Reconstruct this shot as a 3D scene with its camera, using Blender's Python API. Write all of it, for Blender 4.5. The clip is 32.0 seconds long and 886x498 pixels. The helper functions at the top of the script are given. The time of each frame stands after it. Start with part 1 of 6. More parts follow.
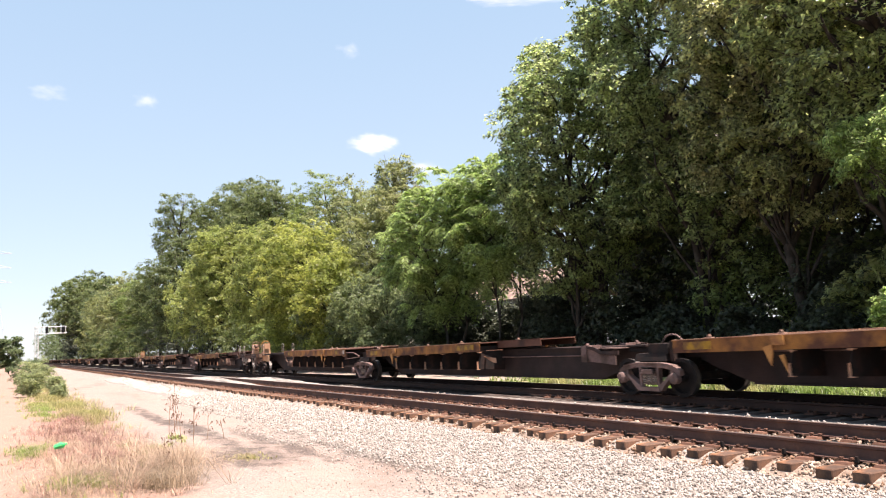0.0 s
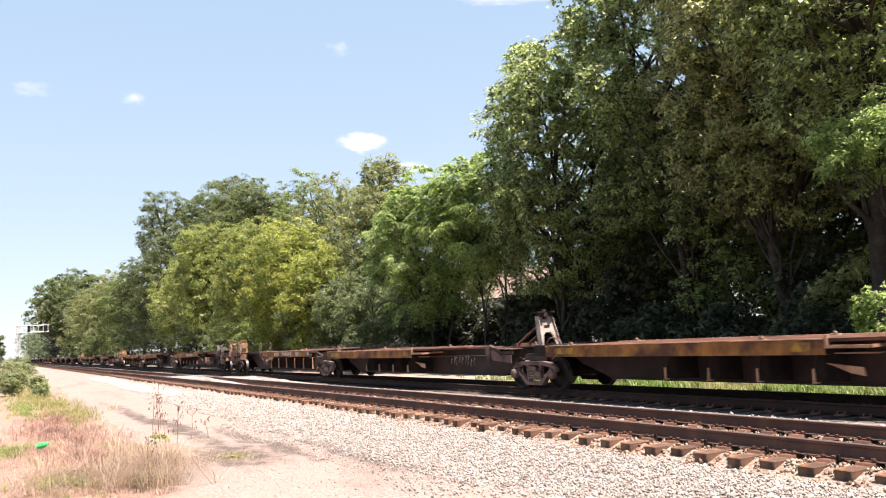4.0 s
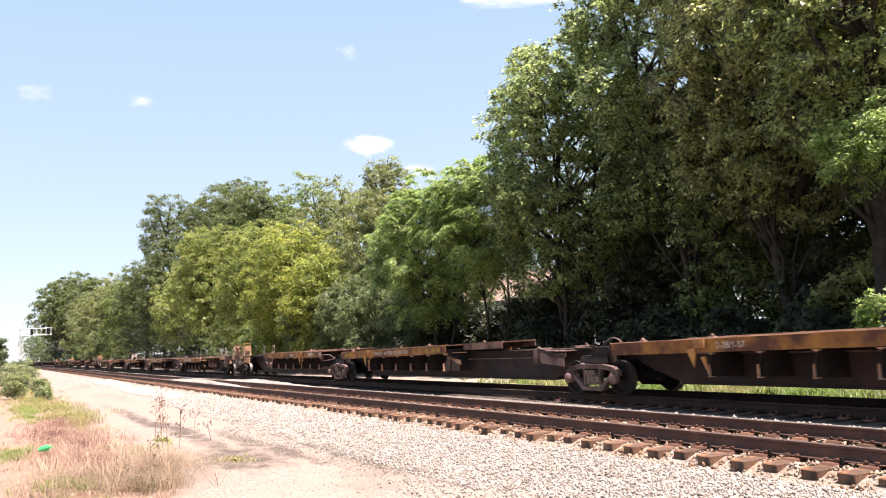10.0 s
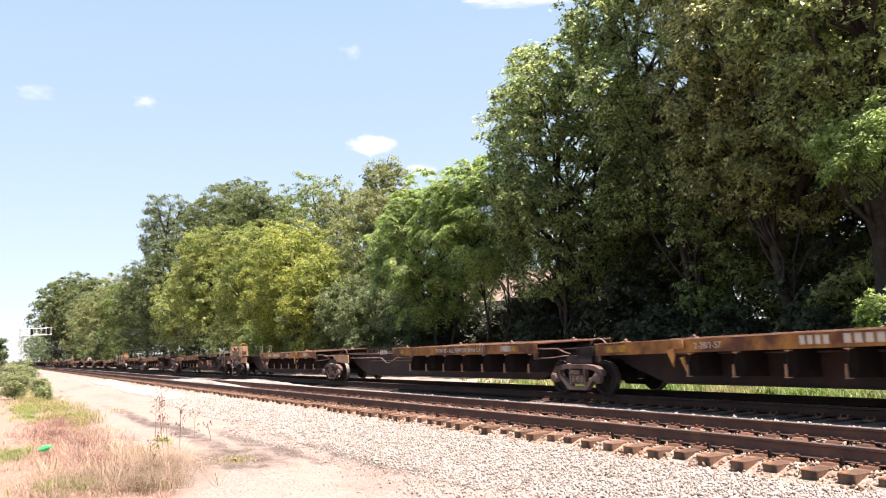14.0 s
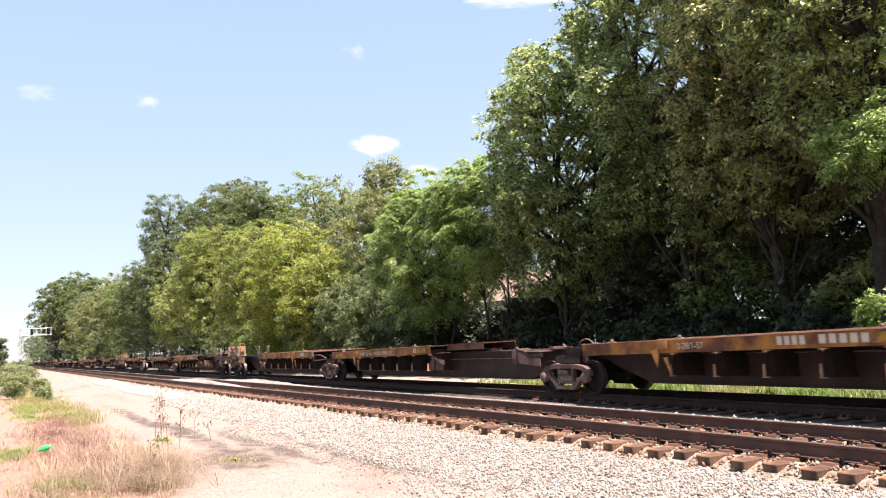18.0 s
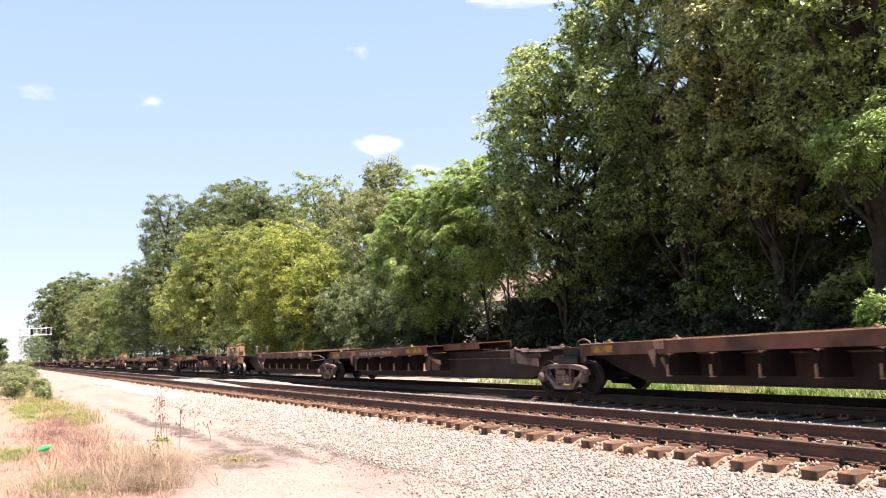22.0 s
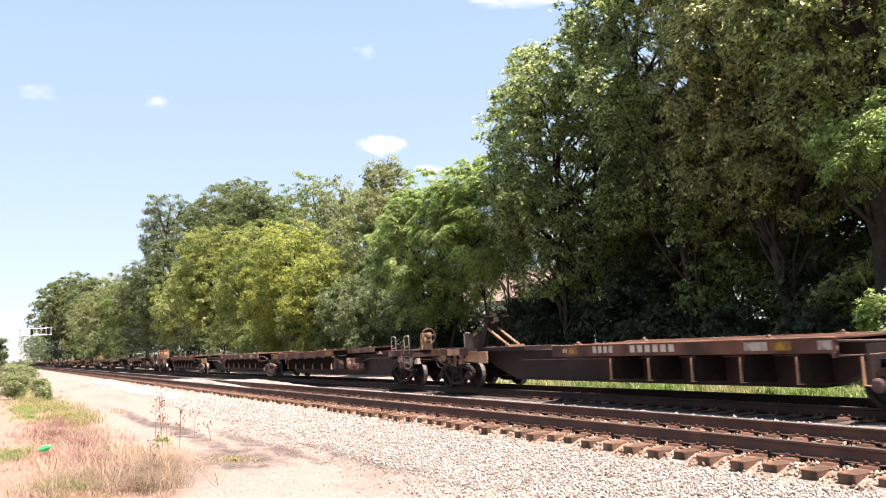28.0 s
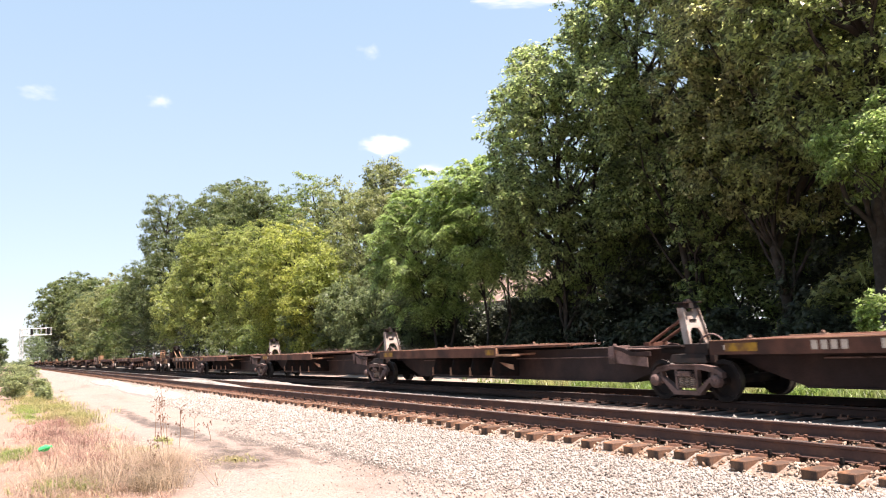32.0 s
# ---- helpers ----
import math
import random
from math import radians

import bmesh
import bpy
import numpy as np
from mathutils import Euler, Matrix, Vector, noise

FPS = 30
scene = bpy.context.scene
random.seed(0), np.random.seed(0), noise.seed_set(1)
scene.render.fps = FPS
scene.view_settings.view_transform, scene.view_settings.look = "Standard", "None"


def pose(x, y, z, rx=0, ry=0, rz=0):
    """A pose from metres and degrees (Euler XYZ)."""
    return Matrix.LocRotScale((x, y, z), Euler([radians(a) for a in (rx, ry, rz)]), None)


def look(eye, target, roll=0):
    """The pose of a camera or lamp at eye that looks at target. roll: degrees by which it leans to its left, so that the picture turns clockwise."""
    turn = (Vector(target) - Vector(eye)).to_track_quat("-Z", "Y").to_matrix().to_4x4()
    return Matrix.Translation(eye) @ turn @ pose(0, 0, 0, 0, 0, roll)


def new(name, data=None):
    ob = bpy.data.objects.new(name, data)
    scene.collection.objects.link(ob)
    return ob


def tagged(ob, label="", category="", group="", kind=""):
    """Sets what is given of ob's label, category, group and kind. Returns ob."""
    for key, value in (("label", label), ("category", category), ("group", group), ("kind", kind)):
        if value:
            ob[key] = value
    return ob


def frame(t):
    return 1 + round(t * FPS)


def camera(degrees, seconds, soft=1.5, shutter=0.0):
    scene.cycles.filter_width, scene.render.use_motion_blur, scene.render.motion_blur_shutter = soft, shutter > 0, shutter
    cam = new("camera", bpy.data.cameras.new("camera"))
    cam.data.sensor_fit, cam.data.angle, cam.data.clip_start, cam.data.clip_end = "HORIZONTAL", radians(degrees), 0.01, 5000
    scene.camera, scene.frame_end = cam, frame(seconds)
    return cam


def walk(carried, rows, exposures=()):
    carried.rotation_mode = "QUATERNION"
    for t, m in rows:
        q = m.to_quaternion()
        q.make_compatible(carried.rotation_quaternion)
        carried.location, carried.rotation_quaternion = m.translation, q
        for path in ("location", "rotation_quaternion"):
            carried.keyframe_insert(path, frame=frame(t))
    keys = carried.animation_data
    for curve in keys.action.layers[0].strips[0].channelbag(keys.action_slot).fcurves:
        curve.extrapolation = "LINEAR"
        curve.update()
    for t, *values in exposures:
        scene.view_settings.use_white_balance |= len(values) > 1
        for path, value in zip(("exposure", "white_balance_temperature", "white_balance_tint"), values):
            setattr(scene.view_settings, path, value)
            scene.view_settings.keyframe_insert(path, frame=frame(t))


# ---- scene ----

# ---------------------------------------------------------------- camera
EYE = Vector((0.0, 0.0, 1.534))
YAW, PITCH, LEAN, FOCAL = 0.5045, 0.10991, 3.274, 1430.0
AHEAD = Vector((-math.cos(YAW) * math.cos(PITCH), math.sin(YAW) * math.cos(PITCH), math.sin(PITCH)))
SIDE = Vector((math.sin(YAW), math.cos(YAW), 0.0))
OVER = SIDE.cross(AHEAD)
SIDE, OVER = SIDE * math.cos(radians(LEAN)) - OVER * math.sin(radians(LEAN)), OVER * math.cos(radians(LEAN)) + SIDE * math.sin(radians(LEAN))


def aim(dx, dy):
    """The pose of the camera, nudged sideways and upwards by small turns."""
    return look(EYE, EYE + AHEAD - SIDE * (dx / FOCAL) + OVER * (dy / FOCAL), -LEAN)


cam = camera(57.468, 32.0, soft=1.1, shutter=0.12)
walk(cam, [(0.0, aim(21, -3)), (0.5, aim(12, -6)), (1.0, aim(8, -9)), (1.5, aim(2.2, -10)), (2.0, aim(-1.5, -9)), (2.5, aim(-3, -8)),
           (3.0, aim(-5, -6.3)), (3.5, aim(-5, -6)), (4.5, aim(-3, -4)), (5.5, aim(-1, -2)), (6.0, aim(-1, -1.8)), (6.5, aim(0, -0.5)), (7.0, aim(0, 0)), (32.0, aim(0, 0))], exposures=[(0.0, 1.59, 6900, 22), (3.0, 1.59, 6900, 22), (6.5, 1.66, 6900, 22), (32.0, 1.66, 6900, 22)])

# ---------------------------------------------------------------- light
SUN_TO = Vector((0.30, 0.13, 0.94)).normalized()
world = bpy.data.worlds.new("sky")
scene.world = world
world.use_nodes = True
wn = world.node_tree.nodes
wn.clear()
w_out, w_bg, w_sky = wn.new("ShaderNodeOutputWorld"), wn.new("ShaderNodeBackground"), wn.new("ShaderNodeTexSky")
w_sky.sky_type, w_sky.sun_disc = "NISHITA", False
w_sky.sun_elevation = math.asin(SUN_TO.z)
w_sky.sun_rotation = math.atan2(SUN_TO.x, SUN_TO.y)
w_sky.air_density, w_sky.dust_density, w_sky.ozone_density = 1.0, 0.25, 1.4
w_bg.inputs["Strength"].default_value = 0.09
w_haze = wn.new("ShaderNodeMix")
w_haze.data_type = "RGBA"
w_haze.inputs["Factor"].default_value = 0.78
w_dir, w_up, w_air = wn.new("ShaderNodeTexCoord"), wn.new("ShaderNodeSeparateXYZ"), wn.new("ShaderNodeValToRGB")
w_air.color_ramp.elements[0].position, w_air.color_ramp.elements[1].position = 0.02, 0.5
w_air.color_ramp.elements[0].color, w_air.color_ramp.elements[1].color = (2.40, 3.12, 3.54, 1), (1.66, 2.66, 3.46, 1)
world.node_tree.links.new(w_dir.outputs["Generated"], w_up.inputs[0])
world.node_tree.links.new(w_up.outputs["Z"], w_air.inputs[0])
world.node_tree.links.new(w_air.outputs[0], w_haze.inputs["B"])
world.node_tree.links.new(w_sky.outputs[0], w_haze.inputs["A"])
world.node_tree.links.new(w_haze.outputs["Result"], w_bg.inputs["Color"])
world.node_tree.links.new(w_bg.outputs[0], w_out.inputs["Surface"])
sun = new("sun", bpy.data.lights.new("sun", "SUN"))
sun.data.energy, sun.data.angle, sun.data.color = 5.0, radians(0.5), (1.0, 0.95, 0.86)
sun.matrix_basis = look(SUN_TO * 100, (0, 0, 0))

# ---------------------------------------------------------------- materials
def mat(name, base, rough=0.8, metal=0.0, vary=0.25, scale=6.0, fine=60.0, second=None, amount=0.5, bump=0.15, patch=2.0, rand=0.0, island=0.0, trans=0.0, glow=2.6, spec=0.2):
    """A worn surface: a base colour, stains of a second one in patches, grain and relief."""
    m = bpy.data.materials.new(name)
    m.use_nodes = True
    nt = m.node_tree
    n, l = nt.nodes, nt.links
    b = n["Principled BSDF"]
    tc = n.new("ShaderNodeTexCoord")
    n1, n2, n3 = (n.new("ShaderNodeTexNoise") for _ in range(3))
    for k, s, d in ((n1, scale, 5), (n2, fine, 3), (n3, patch, 6)):
        k.inputs["Scale"].default_value, k.inputs["Detail"].default_value = s, d
        l.new(tc.outputs["Object"], k.inputs["Vector"])
    second = second or tuple(c * 0.6 for c in base)
    ramp = n.new("ShaderNodeValToRGB")
    ramp.color_ramp.elements[0].position, ramp.color_ramp.elements[1].position = 0.62 - amount * 0.35, 0.78 - amount * 0.3
    l.new(n3.outputs["Fac"], ramp.inputs[0])
    mix = n.new("ShaderNodeMix")
    mix.data_type = "RGBA"
    mix.inputs["A"].default_value, mix.inputs["B"].default_value = (*base, 1), (*second, 1)
    l.new(ramp.outputs[0], mix.inputs["Factor"])
    col = mix.outputs["Result"]
    val = n.new("ShaderNodeMath")
    val.operation = "ADD"
    l.new(n1.outputs["Fac"], val.inputs[0])
    l.new(n2.outputs["Fac"], val.inputs[1])
    mr = n.new("ShaderNodeMapRange")
    mr.inputs["From Min"].default_value, mr.inputs["From Max"].default_value = 0.6, 1.4
    mr.inputs["To Min"].default_value, mr.inputs["To Max"].default_value = 1 - vary, 1 + vary
    l.new(val.outputs[0], mr.inputs["Value"])
    v = mr.outputs["Result"]
    for on, node, out in ((rand, "ShaderNodeObjectInfo", "Random"), (island, "ShaderNodeNewGeometry", "Random Per Island")):
        if on:
            oi = n.new(node)
            r2 = n.new("ShaderNodeMapRange")
            r2.inputs["To Min"].default_value, r2.inputs["To Max"].default_value = 1 - on, 1 + on
            l.new(oi.outputs[out], r2.inputs["Value"])
            mm = n.new("ShaderNodeMath")
            mm.operation = "MULTIPLY"
            l.new(v, mm.inputs[0])
            l.new(r2.outputs["Result"], mm.inputs[1])
            v = mm.outputs[0]
    hsv = n.new("ShaderNodeHueSaturation")
    l.new(col, hsv.inputs["Color"])
    l.new(v, hsv.inputs["Value"])
    l.new(hsv.outputs[0], b.inputs["Base Color"])
    b.inputs["Roughness"].default_value, b.inputs["Metallic"].default_value, b.inputs["Specular IOR Level"].default_value = rough, metal, spec
    if bump:
        bp = n.new("ShaderNodeBump")
        bp.inputs["Strength"].default_value, bp.inputs["Distance"].default_value = bump, 0.02
        l.new(val.outputs[0], bp.inputs["Height"])
        l.new(bp.outputs[0], b.inputs["Normal"])
    if trans:
        t = n.new("ShaderNodeBsdfTranslucent")
        br = n.new("ShaderNodeHueSaturation")
        br.inputs["Hue"].default_value, br.inputs["Value"].default_value = 0.497, glow
        l.new(hsv.outputs[0], br.inputs["Color"])
        l.new(br.outputs[0], t.inputs["Color"])
        ms = n.new("ShaderNodeMixShader")
        ms.inputs[0].default_value = trans
        l.new(b.outputs[0], ms.inputs[1])
        l.new(t.outputs[0], ms.inputs[2])
        l.new(ms.outputs[0], n["Material Output"].inputs["Surface"])
    return m


M_RUST = mat("brown_car_paint", (0.025, 0.0155, 0.0145), 0.72, 0, 0.35, 3, 40, (0.046, 0.025, 0.021), 0.5, 0.15, 1.2, rand=0.15)
# dark steel for grimy parts; on end trucks and bearers it carries shade
M_DARK = mat("grimy_shade_dark_steel", (0.017, 0.013, 0.012), 0.85, 0, 0.3, 5, 50, (0.034, 0.018, 0.014), 0.4, 0.2, 3)
M_YELLOW = mat("faded_yellow_paint", (0.275, 0.118, 0.030), 0.7, 0, 0.3, 4, 40, (0.085, 0.034, 0.020), 0.62, 0.12, 1.7, rand=0.15)
M_SILL = mat("weathered_sill_paint", (0.112, 0.050, 0.034), 0.75, 0, 0.3, 3, 40, (0.050, 0.026, 0.020), 0.5, 0.15, 1.3, rand=0.2)
M_TAN = mat("dusty_tan_steel", (0.215, 0.132, 0.098), 0.85, 0, 0.35, 4, 40, (0.075, 0.042, 0.033), 0.55, 0.12, 2, rand=0.15)
# tan lightened to carry sunlight on deck edges, bearer feet and brackets
M_EDGE = mat("sun_bright_tan", (0.36, 0.20, 0.125), 0.8, 0, 0.2, 4, 40, (0.22, 0.10, 0.06), 0.4, 0.1, 2, rand=0.2)
M_WHITE = mat("faded_white_patch", (0.36, 0.31, 0.27), 0.7, 0, 0.2, 6, 40, (0.2, 0.13, 0.10), 0.5, 0, 4)
M_PANEL = mat("sunned_tan_panel", (0.40, 0.235, 0.14), 0.8, 0, 0.2, 4, 40, (0.24, 0.12, 0.075), 0.4, 0.1, 2, rand=0.2)
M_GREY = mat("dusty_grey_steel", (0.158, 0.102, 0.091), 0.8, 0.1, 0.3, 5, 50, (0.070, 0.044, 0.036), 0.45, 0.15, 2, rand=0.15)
M_LOOP = mat("worn_pale_steel", (0.36, 0.30, 0.265), 0.7, 0.1, 0.25, 6, 50, (0.19, 0.125, 0.095), 0.5, 0.1, 3)
M_BRIGHT = mat("dull_yellow_reflector", (0.30, 0.165, 0.018), 0.6, 0, 0.25, 6, 40, (0.14, 0.07, 0.025), 0.55, 0, 5)
M_ORANGE = mat("orange_painted_post", (0.375, 0.176, 0.056), 0.7, 0, 0.2, 5, 40, (0.210, 0.090, 0.038), 0.45, 0.1, 3)
M_RED = mat("red_hitch_plate", (0.496, 0.088, 0.040), 0.6, 0, 0.2, 5, 40, (0.280, 0.096, 0.064), 0.4, 0.1, 3)
M_CREAM = mat("cream_plate", (0.562, 0.465, 0.338), 0.7, 0, 0.15, 5, 40, (0.375, 0.225, 0.150), 0.3, 0.1, 3)
M_LETTER = mat("faded_white_lettering", (0.46, 0.40, 0.34), 0.8, 0, 0.3, 9, 60, (0.187, 0.119, 0.076), 0.5, 0)
M_WHEEL = mat("wheel_steel", (0.009, 0.007, 0.007), 0.8, 0, 0.2, 5, 50, (0.022, 0.014, 0.011), 0.4, 0.1, 4)
M_TREAD = mat("worn_tread", (0.13, 0.115, 0.108), 0.5, 0.6, 0.1, 8, 50, bump=0)
M_RAIL = mat("rusty_rail", (0.082, 0.045, 0.037), 0.75, 0, 0.25, 3, 40, (0.120, 0.062, 0.044), 0.5, 0.15, 2)
M_RAILTOP = mat("polished_rail_head", (0.42, 0.38, 0.36), 0.35, 0.9, 0.1, 4, 40, bump=0)
M_TIE = mat("rust_dusted_tie_top", (0.105, 0.064, 0.047), 0.9, 0, 0.4, 6, 60, (0.225, 0.104, 0.054), 0.5, 0.4, 3, rand=0.3)
# far-track rail and tie copies, darkened with the train's shade
M_RAIL_DARK = mat("shade_darkened_rail", (0.030, 0.017, 0.014), 0.8, 0, 0.25, 3, 40, (0.045, 0.024, 0.018), 0.5, 0.15, 2)
M_TIE_DARK = mat("shade_darkened_tie", (0.030, 0.022, 0.019), 0.9, 0, 0.35, 6, 60, (0.055, 0.034, 0.026), 0.5, 0.4, 3, rand=0.3)
M_TIE_END = mat("creosoted_tie_end", (0.070, 0.050, 0.042), 0.9, 0, 0.45, 6, 60, (0.130, 0.078, 0.052), 0.5, 0.4, 3, rand=0.35)
M_PLATE = mat("rusty_tie_plate", (0.125, 0.063, 0.043), 0.85, 0.1, 0.25, 8, 60, (0.060, 0.034, 0.027), 0.4, 0.2, 4, rand=0.3)
M_STONE = mat("ballast_stone", (0.330, 0.294, 0.262), 0.95, 0, 0.2, 9, 60, (0.246, 0.208, 0.182), 0.5, 0.3, 5, island=0.35)
M_STONE_RUST = mat("rust_stained_ballast_stone", (0.320, 0.240, 0.186), 0.95, 0, 0.2, 9, 60, (0.170, 0.100, 0.064), 0.6, 0.3, 2, island=0.35)
M_HEAP = mat("heaped_ballast", (0.318, 0.282, 0.250), 0.95, 0, 0.3, 14, 40, (0.250, 0.212, 0.184), 0.5, 0.6, 6)
M_GRIT = mat("road_grit", (0.33, 0.265, 0.222), 0.95, 0, 0.15, 9, 60, bump=0, island=0.2)
M_BARK = mat("bark", (0.034, 0.027, 0.022), 0.95, 0, 0.35, 8, 60, (0.058, 0.049, 0.042), 0.4, 0.5, 3)

# ---------------------------------------------------------------- mesh helpers
def box(bm, x0, x1, y0, y1, z0, z1, top=None):
    """A block; top: (dx, dy) by which the upper face is drawn in."""
    tx, ty = top or (0, 0)
    v = [bm.verts.new(c) for c in ((x0, y0, z0), (x1, y0, z0), (x1, y1, z0), (x0, y1, z0),
                                   (x0 + tx, y0 + ty, z1), (x1 - tx, y0 + ty, z1), (x1 - tx, y1 - ty, z1), (x0 + tx, y1 - ty, z1))]
    for f in ((3, 2, 1, 0), (4, 5, 6, 7), (0, 1, 5, 4), (1, 2, 6, 5), (2, 3, 7, 6), (3, 0, 4, 7)):
        bm.faces.new([v[i] for i in f])


def prism(bm, pts, y0, y1):
    """An outline of (x, z) points, drawn out across from y0 to y1."""
    a = [bm.verts.new((x, y0, z)) for x, z in pts]
    b = [bm.verts.new((x, y1, z)) for x, z in pts]
    bm.faces.new(a[::-1])
    bm.faces.new(b)
    for i in range(len(pts)):
        j = (i + 1) % len(pts)
        bm.faces.new((a[i], a[j], b[j], b[i]))


def slab(bm, pts, z0, z1):
    """An outline of (x, y) points, drawn up from z0 to z1."""
    a = [bm.verts.new((x, y, z0)) for x, y in pts]
    b = [bm.verts.new((x, y, z1)) for x, y in pts]
    bm.faces.new(a[::-1])
    bm.faces.new(b)
    for i in range(len(pts)):
        j = (i + 1) % len(pts)
        bm.faces.new((a[i], a[j], b[j], b[i]))


def tube(bm, pts, r, n=6, taper=None):
    """A round bar through points; taper: the radius at the end."""
    pts = [Vector(q) for q in pts]
    rings = []
    for i, q in enumerate(pts):
        d = (pts[min(i + 1, len(pts) - 1)] - pts[max(i - 1, 0)]).normalized()
        u = d.orthogonal().normalized() if not rings else (ref - d * ref.dot(d)).normalized()
        ref = u
        w = d.cross(u)
        k = r if taper is None else r + (taper - r) * i / (len(pts) - 1)
        rings.append([bm.verts.new(q + (u * math.cos(2 * math.pi * j / n) + w * math.sin(2 * math.pi * j / n)) * k) for j in range(n)])
    for a, b in zip(rings, rings[1:]):
        for j in range(n):
            bm.faces.new((a[j], a[(j + 1) % n], b[(j + 1) % n], b[j]))
    bm.faces.new(rings[0][::-1])
    bm.faces.new(rings[-1])


def lathe(bm, prof, cx, cz, n=20, y=0.0):
    """Turns a profile of (radius, y) about an axle along y at (cx, cz)."""
    rings = [[bm.verts.new((cx + r * math.cos(2 * math.pi * j / n), y + yy, cz + r * math.sin(2 * math.pi * j / n))) for j in range(n)] for r, yy in prof]
    for a, b in zip(rings, rings[1:]):
        for j in range(n):
            bm.faces.new((a[j], b[j], b[(j + 1) % n], a[(j + 1) % n]))
    bm.faces.new(rings[0])
    bm.faces.new(rings[-1][::-1])


MESHES = {}


def mesh_of(key, fill, material, smooth=False):
    """One mesh a key; alike pieces share it."""
    if key not in MESHES:
        bm = bmesh.new()
        fill(bm)
        bmesh.ops.recalc_face_normals(bm, faces=bm.faces)
        me = bpy.data.meshes.new(str(key[0]))
        bm.to_mesh(me)
        bm.free()
        for m in material if isinstance(material, (list, tuple)) else (material,):
            me.materials.append(m)
        if smooth:
            me.shade_smooth()
        MESHES[key] = me
    return MESHES[key]


def part(name, key, fill, material, parent, at=(0, 0, 0), label="", smooth=False):
    """A mesh under a thing or under a part, at a place in its space."""
    ob = new(name, mesh_of((name, material.name if not isinstance(material, (list, tuple)) else material[0].name) + tuple(key), fill, material, smooth))
    ob.parent = parent
    ob.location = at
    if label:
        tagged(ob, label)
    return ob


def from_arrays(name, verts, faces, material, smooth=False):
    me = bpy.data.meshes.new(name)
    verts, faces = np.asarray(verts, np.float32), np.asarray(faces, np.int32)
    k = faces.shape[1]
    me.vertices.add(len(verts))
    me.vertices.foreach_set("co", verts.ravel())
    me.loops.add(faces.size)
    me.loops.foreach_set("vertex_index", faces.ravel())
    me.polygons.add(len(faces))
    me.polygons.foreach_set("loop_start", np.arange(0, faces.size, k, dtype=np.int32))
    me.update(calc_edges=True)
    me.materials.append(material)
    if smooth:
        me.shade_smooth()
    return me


# ---------------------------------------------------------------- the plan
NEAR, FAR, FAR_Z = 9.566, 14.189, -0.103      # the two tracks' middles, and the far rails' height
TIE_STEP, TIE_0 = 0.508, -9.572

# ---------------------------------------------------------------- ground
def smooth(a, b, v):
    k = np.clip((v - a) / (b - a), 0, 1)
    return k * k * (3 - 2 * k)


def ground_z(x, y):
    """The height of the ground: a dirt track, the ballast bed of two tracks, a dip and the wooded side."""
    x, y = np.asarray(x, float), np.asarray(y, float)
    z = -0.42 - 0.08 * smooth(0.5, 2.5, y) + 0.125 * smooth(5.7, 7.8, y) + 0.128 * smooth(8.15, 8.55, y) - 0.088 * smooth(11.0, 12.4, y)
    z = z - 0.11 * smooth(15.8, 17.2, y) + 0.36 * smooth(18.0, 30.0, y) + 1.5 * smooth(30, 120, y)
    z = z + 0.035 * np.sin(x * 0.7 + 1.3 * y) * smooth(6.2, 4.5, y) + 0.02 * np.sin(x * 2.1 - y * 1.7) * smooth(6.2, 5, y)
    return z


